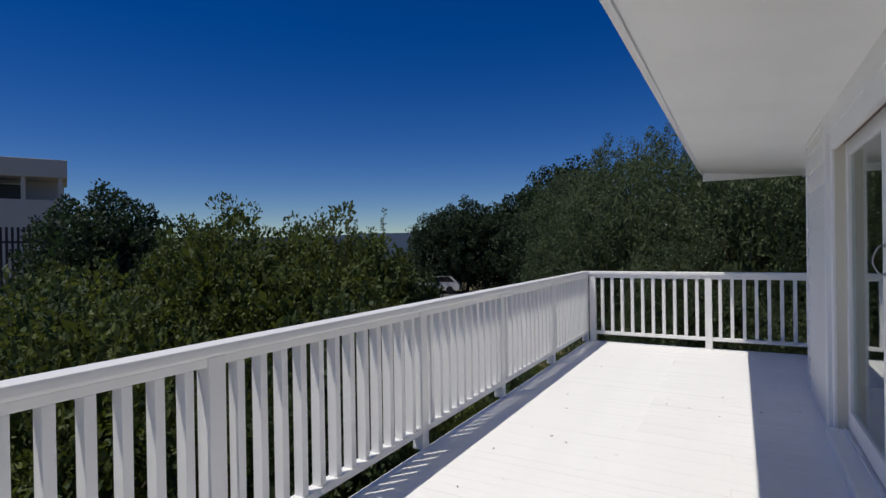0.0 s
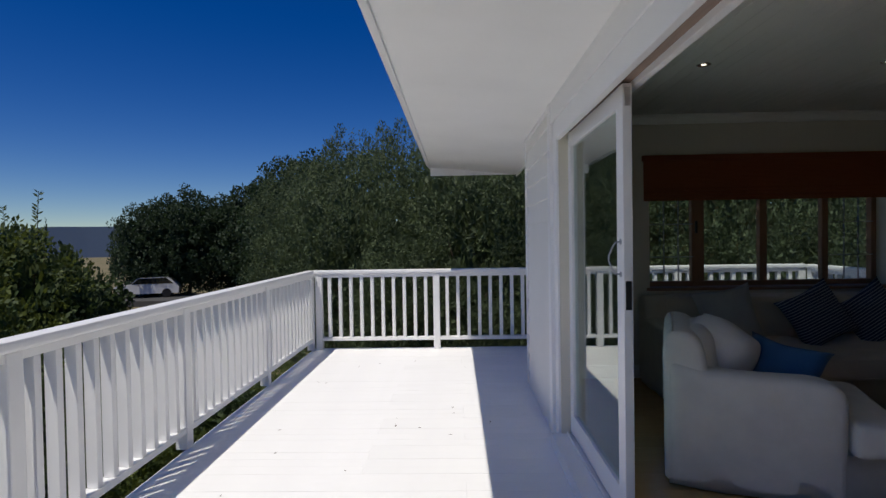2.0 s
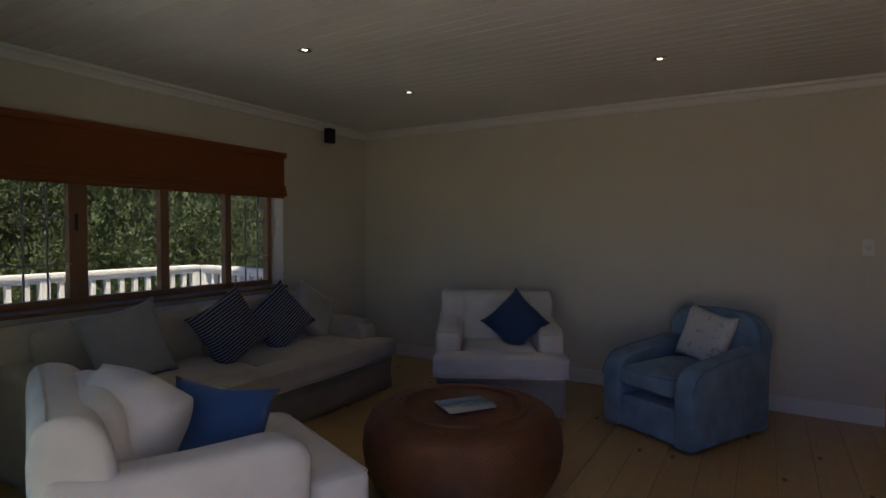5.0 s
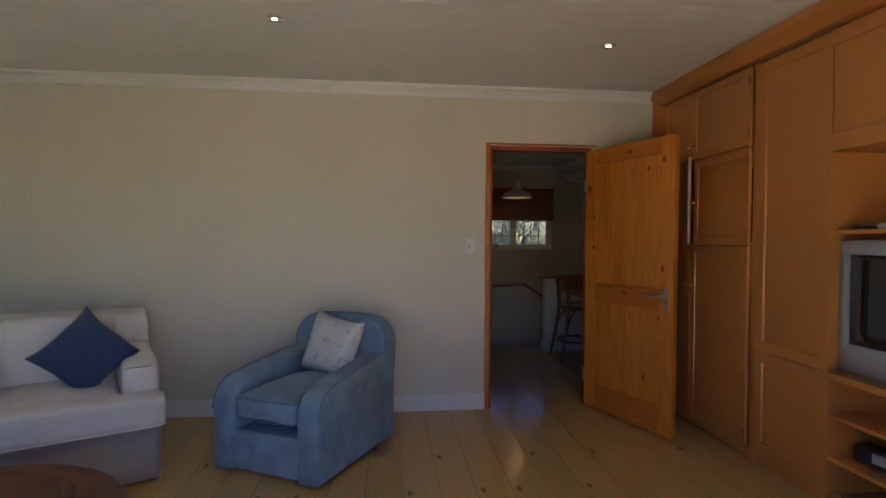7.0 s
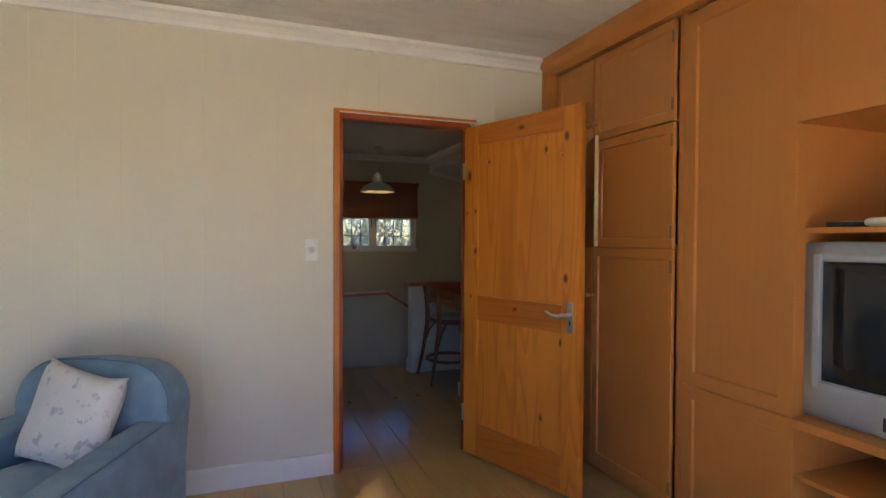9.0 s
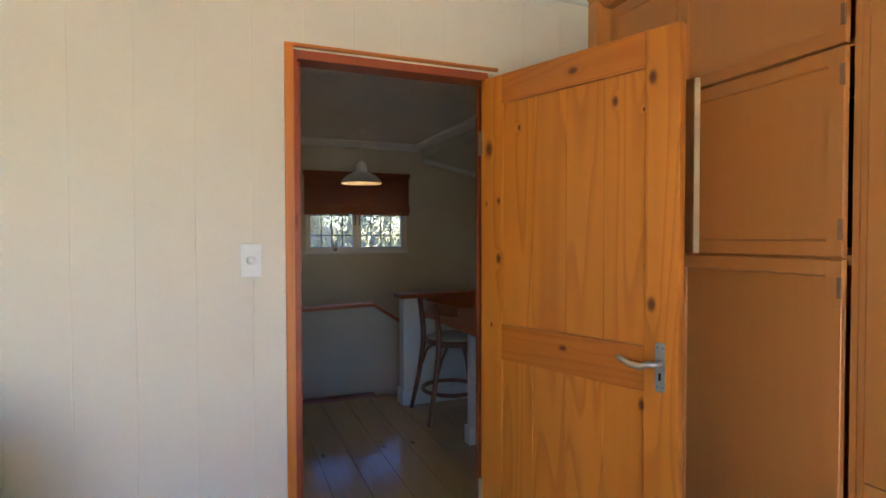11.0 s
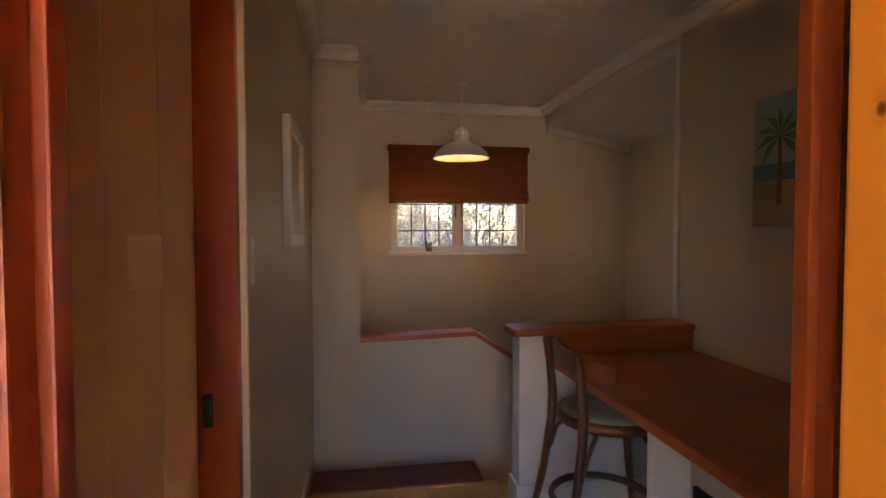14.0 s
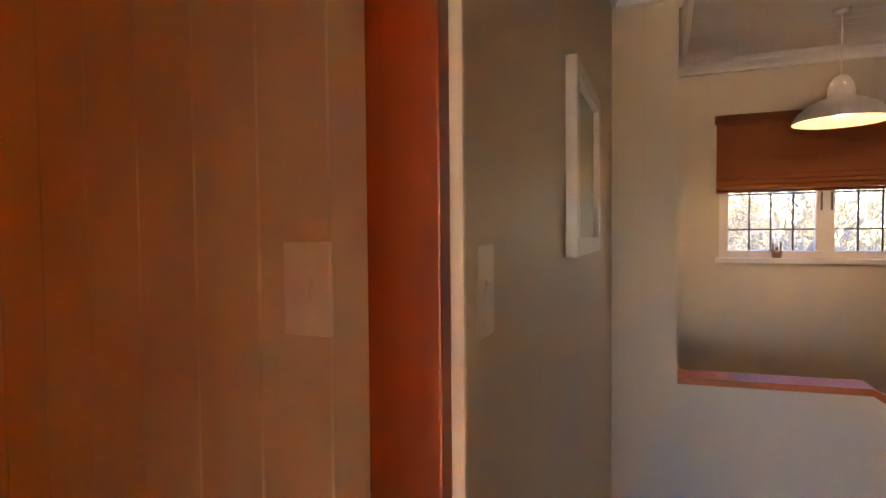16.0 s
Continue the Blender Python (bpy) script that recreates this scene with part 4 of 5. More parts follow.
part("body", box(1.4, 2.318, CB, CF - 0.002, 0.0, 2.42, 0.003), M_CAB, end)
framed_door(end, 1.42, 1.86, 0.08, 2.38, (1.84, 1.0))
framed_door(end, 1.866, 2.3, 0.08, 2.38, (1.89, 1.0))
setting("trim_cabinet", prism([(CF - 0.02, 2.395), (CF + 0.05, 2.395), (CF + 0.09, 2.42), (CF + 0.12, 2.45), (CF + 0.125, 2.495), (CF - 0.02, 2.495)], 1.4, X_BACK - 0.004, "x"), M_CAB, "honey-coloured timber cornice on the cabinets", "trim")
setting("baseboard_cabinet", box(1.4, X_BACK - 0.004, CF - 0.06, CF - 0.03, 0, 0.075), M_CAB, "timber plinth under the cabinets", "baseboard")

# television and devices
tv = thing("television", pose(3.185, CF - 0.17, 0.687), "silver box-shaped tube television on the niche shelf", "television")
part("casing", turned(soft(-0.43, 0.43, -0.06, 0.06, 0.0, 0.655, 0.02, 0.0, 6), pose(0, 0.06, 0)), M_SILVER, tv, "", True)
part("rear_hood", prism([(-0.38, 0.04), (0.38, 0.04), (0.3, 0.55), (-0.3, 0.55)], -0.42, 0.0, "y"), M_SILVER, tv)
bz = part("bezel", boxes((-0.375, -0.345, 0.115, 0.135, 0.12, 0.61), (0.345, 0.375, 0.115, 0.135, 0.12, 0.61), (-0.345, 0.345, 0.115, 0.134, 0.585, 0.61), (-0.345, 0.345, 0.115, 0.134, 0.12, 0.145), bevel=0.006), M_SILVER, tv)
part("screen", turned(soft(-0.35, 0.35, -0.02, 0.0, -0.22, 0.22, 0.01, 0.0, 5), pose(0, 0.124, 0.365)), M_SCREEN, tv, "dark curved glass screen", True)
part("control_panel", boxes((-0.2, 0.14, 0.118, 0.126, 0.03, 0.075), bevel=0.003), M_DARK, tv)
part("maker_mark", boxes((-0.06, 0.05, 0.12, 0.1225, 0.088, 0.104)), M_DARK, tv)
part("foot", box(-0.33, 0.33, -0.2, 0.08, -0.0, 0.012, 0.003), M_DARK, tv)
rm = thing("remote_control", pose(3.5, CF - 0.06, 1.393, 0, 0, 12), "black and grey remote control on the shelf", "remote")
part("case", box(-0.1, 0.02, -0.02, 0.02, 0, 0.018, 0.004), M_DARK, rm)
part("keypad", box(-0.09, -0.02, -0.014, 0.014, 0.018, 0.02), M_SILVER, rm)
mo = thing("remote_control", pose(3.34, CF - 0.055, 1.393, 0, 0, -20), "small rounded white remote on the shelf", "remote")
part("case", soft(-0.06, 0.06, -0.025, 0.025, 0, 0.03, 0.014, 0.0, 5), M_PLATE, mo, "", True)
ck = thing("alarm_clock", pose(3.46, CF - 0.16, 0.256, 0, 0, 10), "small black clock radio with a pale display on a shelf", "clock")
part("case", box(-0.09, 0.09, -0.05, 0.05, 0, 0.085, 0.012), M_DARK, ck)
part("display", box(-0.075, 0.0, 0.048, 0.053, 0.02, 0.068, 0.002), M_SILVER, ck)
dv = thing("disc_player", pose(3.05, CF - 0.22, 0.256), "flat silver and black disc player on a shelf", "player")
part("case", box(-0.2, 0.2, -0.13, 0.13, 0, 0.06, 0.004), M_DARK, dv)
part("fascia", box(-0.2, 0.2, 0.13, 0.14, 0.005, 0.055, 0.003), M_SILVER, dv)
# Plain lidded box put in place of the video recorder.
bx = thing("recorder_box", pose(2.72, CF - 0.2, 0.256), "pale grey box-shaped recorder on a shelf", "box")
part("case", box(-0.12, 0.12, -0.1, 0.1, 0, 0.15, 0.004), M_PAPER, bx)
part("lid", box(-0.125, 0.125, -0.105, 0.105, 0.12, 0.153, 0.003), M_PAPER, bx)
sp = thing("small_speaker", pose(3.1, CF - 0.18, 0.471), "small dark desktop speaker on a shelf", "speaker")
part("case", box(-0.05, 0.05, -0.05, 0.05, 0, 0.13, 0.01), M_SILVER, sp)
part("grille", box(-0.04, 0.04, 0.049, 0.054, 0.015, 0.115, 0.006), M_DARK, sp)

# ---- seats ----
def slipcover(outline, a, b, seed, rough=0.008, round_=0.03):
    """A loose-covered slab: an outline in the yz plane between two x planes, softened and creased."""
    bm = prism(outline, a, b, "x")
    bmesh.ops.bevel(bm, geom=bm.edges[:], offset=round_, segments=3, affect='EDGES', profile=0.5)
    bmesh.ops.triangulate(bm, faces=[f for f in bm.faces if len(f.verts) > 4])
    bmesh.ops.subdivide_edges(bm, edges=[e for e in bm.edges if e.calc_length() > 0.12], cuts=3, use_grid_fill=True)
    for v in bm.verts:
        p = v.co + Vector((seed, seed * 2, 0))
        fold = noise.noise((p.x * 7, p.y * 7, p.z * 2.2))
        v.co += noise.noise_vector(p * 4.0) * rough + Vector((1, 0.4, 0)) * fold * rough * 0.8
    return bm


def drape(h, front, rear, z0, z1, seed):
    """A hanging skirt round three sides, with soft folds and a split pleat at each corner."""
    bm = bmesh.new()
    path = [(-h, rear), (-h, front), (h, front), (h, rear)]
    cols = []
    for (xa, ya), (xb, yb) in zip(path, path[1:]):
        n = max(6, int(math.hypot(xb - xa, yb - ya) / 0.035))
        nx, ny = (yb - ya), -(xb - xa)
        l = math.hypot(nx, ny)
        for k in range(n + 1):
            t = k / n
            edge = math.exp(-min(t, 1 - t) * n / 1.4)
            wave = 0.007 * math.sin(t * n * 0.55 + seed) + 0.008 * noise.noise((t * n * 0.3, seed, 0))
            col = []
            for j in range(4):
                z = z1 + (z0 - z1) * j / 3
                out = (wave + 0.012) * (j / 3) - 0.02 * edge * (j / 3)
                col.append(bm.verts.new((xa + (xb - xa) * t - nx / l * out, ya + (yb - ya) * t - ny / l * out, z)))
            cols.append(col)
    for a, b in zip(cols, cols[1:]):
        for j in range(3):
            bm.faces.new((a[j], b[j], b[j + 1], a[j + 1]))
    bmesh.ops.solidify(bm, geom=bm.faces[:], thickness=0.008)
    return bm


def armchair(name, m, w, d, fabric, label, seat=0.45, back=0.86, arm=0.62, armw=0.15, lip=0.2, cushions=1):
    """A loose-covered seat facing local +y: arms set back behind a seat cushion that runs across the whole front."""
    c = thing(name, m, label, "sofa" if w > 1.3 else "armchair")
    h, f, r = w / 2, d / 2, -d / 2
    af = f - lip
    part("base", box(-h + 0.03, h - 0.03, r + 0.03, f - 0.07, 0.04, seat - 0.17, 0.02), fabric, c)
    part("skirt", drape(h - 0.015, f - 0.045, r + 0.02, 0.012, seat - 0.15, w * 3), fabric, c, "", True)
    side = [(r + 0.02, 0.02), (r + 0.02, arm + 0.06), (r + 0.2, arm + 0.02), (af - 0.13, arm), (af - 0.05, arm - 0.015), (af, arm - 0.07), (af + 0.005, seat - 0.17), (af, 0.02)]
    for s in (-1, 1):
        a0, a1 = sorted((s * (h - armw), s * h))
        part("armrest", slipcover(side, a0, a1, 3.0 + s, 0.009, 0.04), fabric, c, "", True)
    lean = [(r, 0.02), (r - 0.01, back - 0.1), (r + 0.01, back - 0.02), (r + 0.07, back), (r + 0.15, back - 0.02), (r + 0.2, back - 0.08), (r + 0.27, seat - 0.05), (r + 0.27, 0.1)]
    part("backrest", slipcover(lean, -h + 0.012, h - 0.012, 5.0, 0.009, 0.035), fabric, c, "", True)
    n = cushions
    inner = (w - 2 * armw) / n
    for k in range(n):
        x0 = -h + armw + inner * k
        part("back_cushion", turned(soft(x0 + 0.006, x0 + inner - 0.006, -0.08, 0.08, seat + 0.0, back + 0.03, 0.075, 0.012, 11, 11.0 + k), pose(0, r + 0.3, 0, 9) @ Matrix.Translation((0, 0, -0.03))), fabric, c, "", True)
        part("seat_cushion", soft(x0 + 0.004, x0 + inner - 0.004, r + 0.24, af + 0.03, seat - 0.16, seat + 0.015, 0.05, 0.009, 11, 7.0 + k, 0.03), fabric, c, "", True)
    part("front_cushion", soft(-h - 0.012, h + 0.012, af + 0.008, f + 0.01, seat - 0.165, seat + 0.012, 0.045, 0.01, 13, 9.0, 0.012), fabric, c, "", True)
    for z in (seat - 0.145, seat - 0.01):
        part("piping", tube([(-h - 0.008, f - 0.03, z), (-h + 0.03, f + 0.008, z), (h - 0.03, f + 0.008, z), (h + 0.008, f - 0.03, z)], 0.005, 6), fabric, c)
    for sx in (-1, 1):
        for sy in (-1, 1):
            part("foot", box(sx * (h - 0.1) - 0.03, sx * (h - 0.1) + 0.03, sy * (f - 0.14) - 0.03, sy * (f - 0.14) + 0.03, 0.0, 0.045), M_CHAIR, c)
    return c


armchair("sofa", pose(2.93, 5.1, 0, 0, 0, 180), 2.6, 1.12, M_BEIGE, "long beige slip-covered sofa under the window", 0.44, 0.82, 0.6, 0.2, 0.22, cushions=2)
armchair("armchair", pose(1.717, 3.718, 0, 0, 0, -111), 0.91, 1.07, M_SLIP, "cream slip-covered armchair beside the sliding door", 0.43, 0.85, 0.63, 0.16, 0.24)
armchair("armchair", pose(4.35, 3.615, 0, 0, 0, 118), 0.98, 0.92, M_SLIP2, "white slip-covered armchair against the cream wall", 0.46, 0.87, 0.64, 0.19, 0.2)


def tub_chair(m, w, d, fabric, label):
    """A low chair with rolled sloping arms, an arched back and one boxed cushion; faces local +y."""
    c = thing("armchair", m, label, "armchair")
    h, aw = w / 2, 0.15
    f = d / 2
    nose = [(f - 0.17 + 0.17 * math.sin(a), 0.36 + 0.17 * math.cos(a)) for a in [math.pi / 2 - math.pi / 2 * k / 7 for k in range(8)]]
    curve = [(f - 0.01, 0.02)] + nose + [(f - 0.3, 0.55), (-f + 0.2, 0.59), (-f + 0.03, 0.6), (-f + 0.03, 0.02)]
    for s in (-1, 1):
        a0, a1 = sorted((s * (h - aw), s * h))
        bm = prism(curve, a0, a1, "x")
        bmesh.ops.bevel(bm, geom=[e for e in bm.edges if abs(e.verts[0].co.x - e.verts[1].co.x) < 0.01], offset=0.028, segments=4, affect='EDGES', profile=0.5)
        arm = part("armrest", bm, fabric, c, "", True)
        x = s * (h - 0.008)
        part("piping", tube([(x, y - 0.004, z - 0.004) for y, z in curve[1:-2]], 0.004, 6), M_SEAM, arm, "", True)
    arch = [(-h + 0.008, 0.02), (-h + 0.008, 0.62)] + [(-(h - 0.008 - 0.2) * 1.0 - 0.2 * math.cos(a), 0.64 + 0.185 * math.sin(a)) for a in [math.pi / 2 * k / 7 for k in range(1, 7)]]
    arch += [(-h + 0.21, 0.826), (0, 0.834)]
    arch += [(-x, z) for x, z in reversed(arch[:-1])]
    bm = prism(arch, -0.085, 0.085, "y")
    bmesh.ops.bevel(bm, geom=[e for e in bm.edges if abs(e.verts[0].co.y - e.verts[1].co.y) < 0.01], offset=0.028, segments=4, affect='EDGES', profile=0.5)
    lean = pose(0, -f + 0.15, 0, 7)
    back = part("backrest", turned(bm, lean), fabric, c, "", True)
    for y in (-0.074, 0.074):
        bm = tube([(x * 0.978, y, z - 0.006) for x, z in arch[1:-1]], 0.004, 6)
        part("piping", turned(bm, lean), M_SEAM, back, "", True)
    part("base", box(-h + aw - 0.01, h - aw + 0.01, -f + 0.1, f - 0.03, 0.02, 0.25, 0.02), fabric, c)
    cu = part("seat_cushion", soft(-h + aw + 0.004, h - aw - 0.004, -f + 0.22, f - 0.02, 0.315, 0.445, 0.03, 0.012, 12, 7.0, 0.06), fabric, c, "", True)
    for z in (0.325, 0.437):
        part("piping", tube([(-h + aw + 0.008, f - 0.06, z), (-h + aw + 0.035, f - 0.02, z), (0, f - 0.017, z - 0.006), (h - aw - 0.035, f - 0.02, z), (h - aw - 0.008, f - 0.06, z)], 0.004, 6), M_SEAM, cu, "", True)
    for sx in (-1, 1):
        for sy in (-1, 1):
            part("foot", box(sx * (h - 0.09) - 0.03, sx * (h - 0.09) + 0.03, sy * (f - 0.12) - 0.03, sy * (f - 0.12) + 0.03, 0.0, 0.025), M_CHAIR, c)
    return c


M_SEAM = cloth("dark_blue_piping", (0.1, 0.18, 0.28), 300)
tub_chair(pose(4.53, 2.23, 0, 0, 0, 62), 0.73, 0.9, M_BLUE, "dusty blue canvas armchair with piped edges and an arched back")


def cushion(m, w, h, t, fabric, label, seed, corner=0.13):
    c = tagged(part("cushion", pillow(w, h, t, seed, corner), fabric, None, "", True), label, "cushion", "loose cushions")
    c.matrix_world = m
    return c


cushion(pose(4.65, 2.12, 0.635, 16, -8, 50), 0.43, 0.41, 0.13, M_PRINT, "white cushion with a faint grey sketch print on a blue armchair", 1)
cushion(pose(4.37, 3.47, 0.66, 14, 45, 114), 0.40, 0.40, 0.13, M_NAVY, "dark blue cushion set on its corner in a white armchair", 2)
cushion(pose(2.9, 5.06, 0.68, 20, 24, 188), 0.5, 0.48, 0.16, M_STRIPE, "navy striped ticking cushion on the long sofa", 3)
cushion(pose(3.38, 5.08, 0.68, 20, 34, 178), 0.48, 0.46, 0.16, M_STRIPE, "navy striped ticking cushion on the long sofa", 4)
cushion(pose(2.2, 5.1, 0.68, 18, 10, 180), 0.5, 0.5, 0.16, M_GREYC, "grey cushion leaning on the long sofa", 5)
cushion(pose(3.82, 5.14, 0.67, 18, -30, 180), 0.46, 0.46, 0.15, M_GREYC, "pale grey cushion leaning on the long sofa", 6)
cushion(pose(1.47, 3.78, 0.655, -14, 20, -62), 0.37, 0.37, 0.33, M_SLIP2, "plump round off-white cushion in the cream armchair", 7, -0.14)
cushion(pose(1.79, 3.69, 0.585, -36, 10, -50), 0.44, 0.36, 0.13, M_ROYAL, "bright blue cushion in the cream armchair", 8)

# rattan coffee table
ct = thing("coffee_table", pose(3.0, 3.2, 0), "round dark rattan drum coffee table", "table")
part("drum", lathe([(0.0, 0.02), (0.46, 0.02), (0.5, 0.04), (0.54, 0.12), (0.555, 0.22), (0.545, 0.31), (0.51, 0.38), (0.46, 0.41), (0.40, 0.415), (0.36, 0.415)], 56), M_RATTAN, ct, "", True)
part("rim", lathe([(0.36, 0.41), (0.365, 0.425), (0.345, 0.43), (0.33, 0.425), (0.325, 0.41)], 56), M_RATTAN, ct, "", True)
part("top_disc", lathe([(0.33, 0.414), (0.2, 0.416), (0.0, 0.416)], 56), M_RATTAN, ct)
for k in range(4):
    part("foot", box(0.36 * math.cos(k * 1.571 + 0.4) - 0.03, 0.36 * math.cos(k * 1.571 + 0.4) + 0.03, 0.36 * math.sin(k * 1.571 + 0.4) - 0.03, 0.36 * math.sin(k * 1.571 + 0.4) + 0.03, 0, 0.03), M_CHAIR, ct)


def cover_mat():
    g = Graph("sea_photo_cover")
    s = g.add("ShaderNodeSeparateXYZ")
    g.link(g.coord, s.inputs[0])
    f = g.maths('ADD', g.maths('MULTIPLY', s.outputs[1], 3.0), g.maths('MULTIPLY', g.noise(12, 4), 0.5))
    g.colour(g.ramp(f, [(0.05, (0.55, 0.6, 0.55)), (0.3, (0.08, 0.22, 0.38)), (0.6, (0.3, 0.45, 0.6))]))
    g.rough(0.25)
    return g.mat


mg = thing("magazine", pose(2.96, 3.16, 0.432, 0, 0, -35), "magazine with a blue sea cover on the rattan table", "magazine")
part("pages", box(-0.14, 0.14, -0.1, 0.1, 0, 0.008), M_PAPER, mg)
part("cover", box(-0.142, 0.142, -0.102, 0.102, 0.008, 0.0095), cover_mat(), mg)

# small fixtures
spk = thing("wall_speaker", pose(4.62, Y_NORTH - 0.002, 2.3), "small dark wall speaker high in the corner", "speaker")
part("case", box(-0.05, 0.05, -0.09, -0.02, 0, 0.15, 0.006), M_DARK, spk)
part("bracket", box(-0.015, 0.015, -0.02, 0.0, 0.05, 0.1), M_DARK, spk)


def downlight(x, y):
    d = thing("downlight", pose(x, y, Z_CEIL), "small recessed chrome downlight in a board ceiling", "downlight", "ceiling downlights")
    part("ring", lathe([(0.046, 0.0), (0.046, -0.004), (0.036, -0.007), (0.016, -0.003), (0.016, 0.0)], 24), M_CHROME, d, "", True)
    part("bulb", lathe([(0.016, -0.002), (0.01, -0.003), (0.0, -0.004)], 20), M_BULB, d)
    return d


for x, y in ((2.82, 4.22), (3.98, 4.24), (4.1, 2.37), (2.7, 2.35), (1.6, 4.2), (4.27, 0.45), (2.8, 0.45)):
    downlight(x, y)


def plate(name, m, label, dimmer=False):
    s = thing(name, m, label, "switch")
    part("cover_plate", box(-0.036, 0.036, 0, 0.008, -0.06, 0.06, 0.003), M_PLATE, s)
    if dimmer:
        k = part("knob", lathe([(0.0, 0.024), (0.013, 0.023), (0.015, 0.018), (0.016, 0.0)], 20), M_PLATE, s, "", True)
        k.matrix_local = pose(0, 0.008, 0, -90)
    else:
        part("rocker", box(-0.008, 0.008, 0.008, 0.013, -0.015, 0.015, 0.002), M_PLATE, s)
    return s


plate("dimmer_switch", pose(X_BACK - 0.001, 1.128, 1.278, 0, 0, 90), "white dimmer switch with a round knob on the cream wall", True)
plate("light_switch", pose(6.084, 1.15, 1.315, 0, 0, 90), "white rocker light switch on the lobby wall")
plate("light_switch", pose(6.17, YL - 0.001, 1.31, 0, 0, 180), "white rocker light switch on the passage wall")

# pictures
fr = thing("framed_picture", pose(7.1, YL - 0.001, 1.565, 0, 0, 180), "white framed picture hung on the passage wall", "picture")
part("frame", boxes((-0.265, -0.22, 0, 0.03, -0.245, 0.245), (0.22, 0.265, 0, 0.03, -0.245, 0.245), (-0.22, 0.22, 0, 0.0295, 0.2, 0.245), (-0.22, 0.22, 0, 0.0295, -0.245, -0.2), bevel=0.004), M_TRIM, fr)
part("print", box(-0.22, 0.22, 0.002, 0.012, -0.2, 0.2), plain("pale_green_print", (0.5, 0.55, 0.48), 0.4), fr)
pa = thing("beach_painting", pose(6.53, YR + 0.001, 1.665), "bright beach painting with a palm on the passage wall", "painting")
part("canvas", box(-0.35, 0.35, 0, 0.02, -0.27, 0.27, 0.003), plain("pale_sky_paint", (0.35, 0.52, 0.5), 0.6), pa)
part("sea_band", box(-0.349, 0.349, 0.02, 0.0215, -0.08, -0.01), plain("sea_paint", (0.08, 0.3, 0.4), 0.6), pa)
part("sand_band", box(-0.349, 0.349, 0.02, 0.022, -0.269, -0.08), plain("sand_paint", (0.55, 0.42, 0.18), 0.6), pa)
part("palm_trunk", prism([(0.19, -0.18), (0.215, -0.18), (0.21, 0.1), (0.195, 0.1)], 0.022, 0.024, "y"), plain("trunk_paint", (0.2, 0.12, 0.05), 0.6), pa)
bm = bmesh.new()
for k in range(9):
    a = radians(-40 + 32 * k)
    c0, u = Vector((0.2, 0, 0.1)), Vector((math.cos(a), 0, math.sin(a)))
    nrm = Vector((-u.z, 0, u.x))
    q = [c0, c0 + u * 0.07 + nrm * 0.018, c0 + u * 0.14 - Vector((0, 0, 0.03)), c0 + u * 0.07 - nrm * 0.012]
    bm.faces.new([bm.verts.new((p.x, 0.0235 + 0.0003 * k, p.z)) for p in q])
part("palm_fronds", bm, plain("frond_paint", (0.1, 0.28, 0.06), 0.6), pa)

# ---- passage things ----
lamp = thing("pendant_lamp", pose(8.85, -0.12, 1.93), "white enamel pendant lamp hanging lit over the stairs", "lamp")
part("shade", lathe([(0.215, 0.0), (0.212, 0.012), (0.19, 0.05), (0.15, 0.085), (0.1, 0.11), (0.06, 0.125), (0.058, 0.17), (0.05, 0.2), (0.03, 0.23), (0.012, 0.24), (0.0, 0.241)], 48), M_ENAMEL, lamp, "", True)
part("shade_lining", lathe([(0.21, 0.002), (0.186, 0.046), (0.146, 0.08), (0.09, 0.105), (0.0, 0.118)], 48), plain("warm_lining", (0.8, 0.7, 0.55), 0.4), lamp, "", True)
part("bulb", lathe([(0.0, 0.03), (0.035, 0.04), (0.045, 0.065), (0.03, 0.09), (0.0, 0.105)], 20), M_LAMPIN, lamp, "", True)
# Glowing discs stand in for bulb light leaking through the neck's vents.
for k in range(6):
    vent = part("vent_glow", lathe([(0.0, 0.0012), (0.0025, 0.0008), (0.003, 0.0)], 8), M_LAMPIN, lamp)
    vent.matrix_local = pose(0, 0, 0, 0, 0, 60 * k) @ pose(0.0525, 0, 0.188, 0, 72)
part("cord", tube([(0, 0, 0.24), (0, 0, 0.566)], 0.004), M_PLATE, lamp)
part("ceiling_rose", lathe([(0.0, 0.545), (0.03, 0.55), (0.04, 0.568), (0.0, 0.569)], 24), M_PLATE, lamp, "", True)

half = thing("desk_end_wall", Matrix(), "white boarded half wall with red-brown capping at the desk end", "half wall")
part("panel", box(7.32, 7.44, YR + 0.002, -0.1, 0, 0.865, 0.006), M_TRIM, half)
part("plinth", box(7.305, 7.455, YR + 0.002, -0.085, 0, 0.125, 0.006), M_TRIM, half)
part("upstand", box(7.302, 7.319, YR + 0.003, -0.24, 0.7, 0.865, 0.002), M_DESK, half, "red-brown timber upstand")
part("capping", box(7.285, 7.475, YR + 0.002, -0.065, 0.866, 0.902, 0.009), M_DESK, half)
desk = thing("desk", Matrix(), "long red-brown timber desk on white panels along the passage", "desk")
part("desktop", box(5.75, 7.302, YR + 0.003, -0.238, 0.728, 0.768, 0.008), M_DESK, desk)
part("leg_panel", box(6.37, 6.42, YR + 0.005, -0.255, 0.0, 0.727, 0.006), M_TRIM, desk)
part("leg_foot", box(6.355, 6.435, -0.35, -0.24, 0.0, 0.12, 0.006), M_TRIM, desk)
part("leg_panel", box(5.76, 5.8, YR + 0.005, -0.27, 0.0, 0.727, 0.004), M_TRIM, desk)
ht = thing("bar_fridge", pose(6.08, -0.66, 0), "white appliance with a dark front under the desk", "appliance")
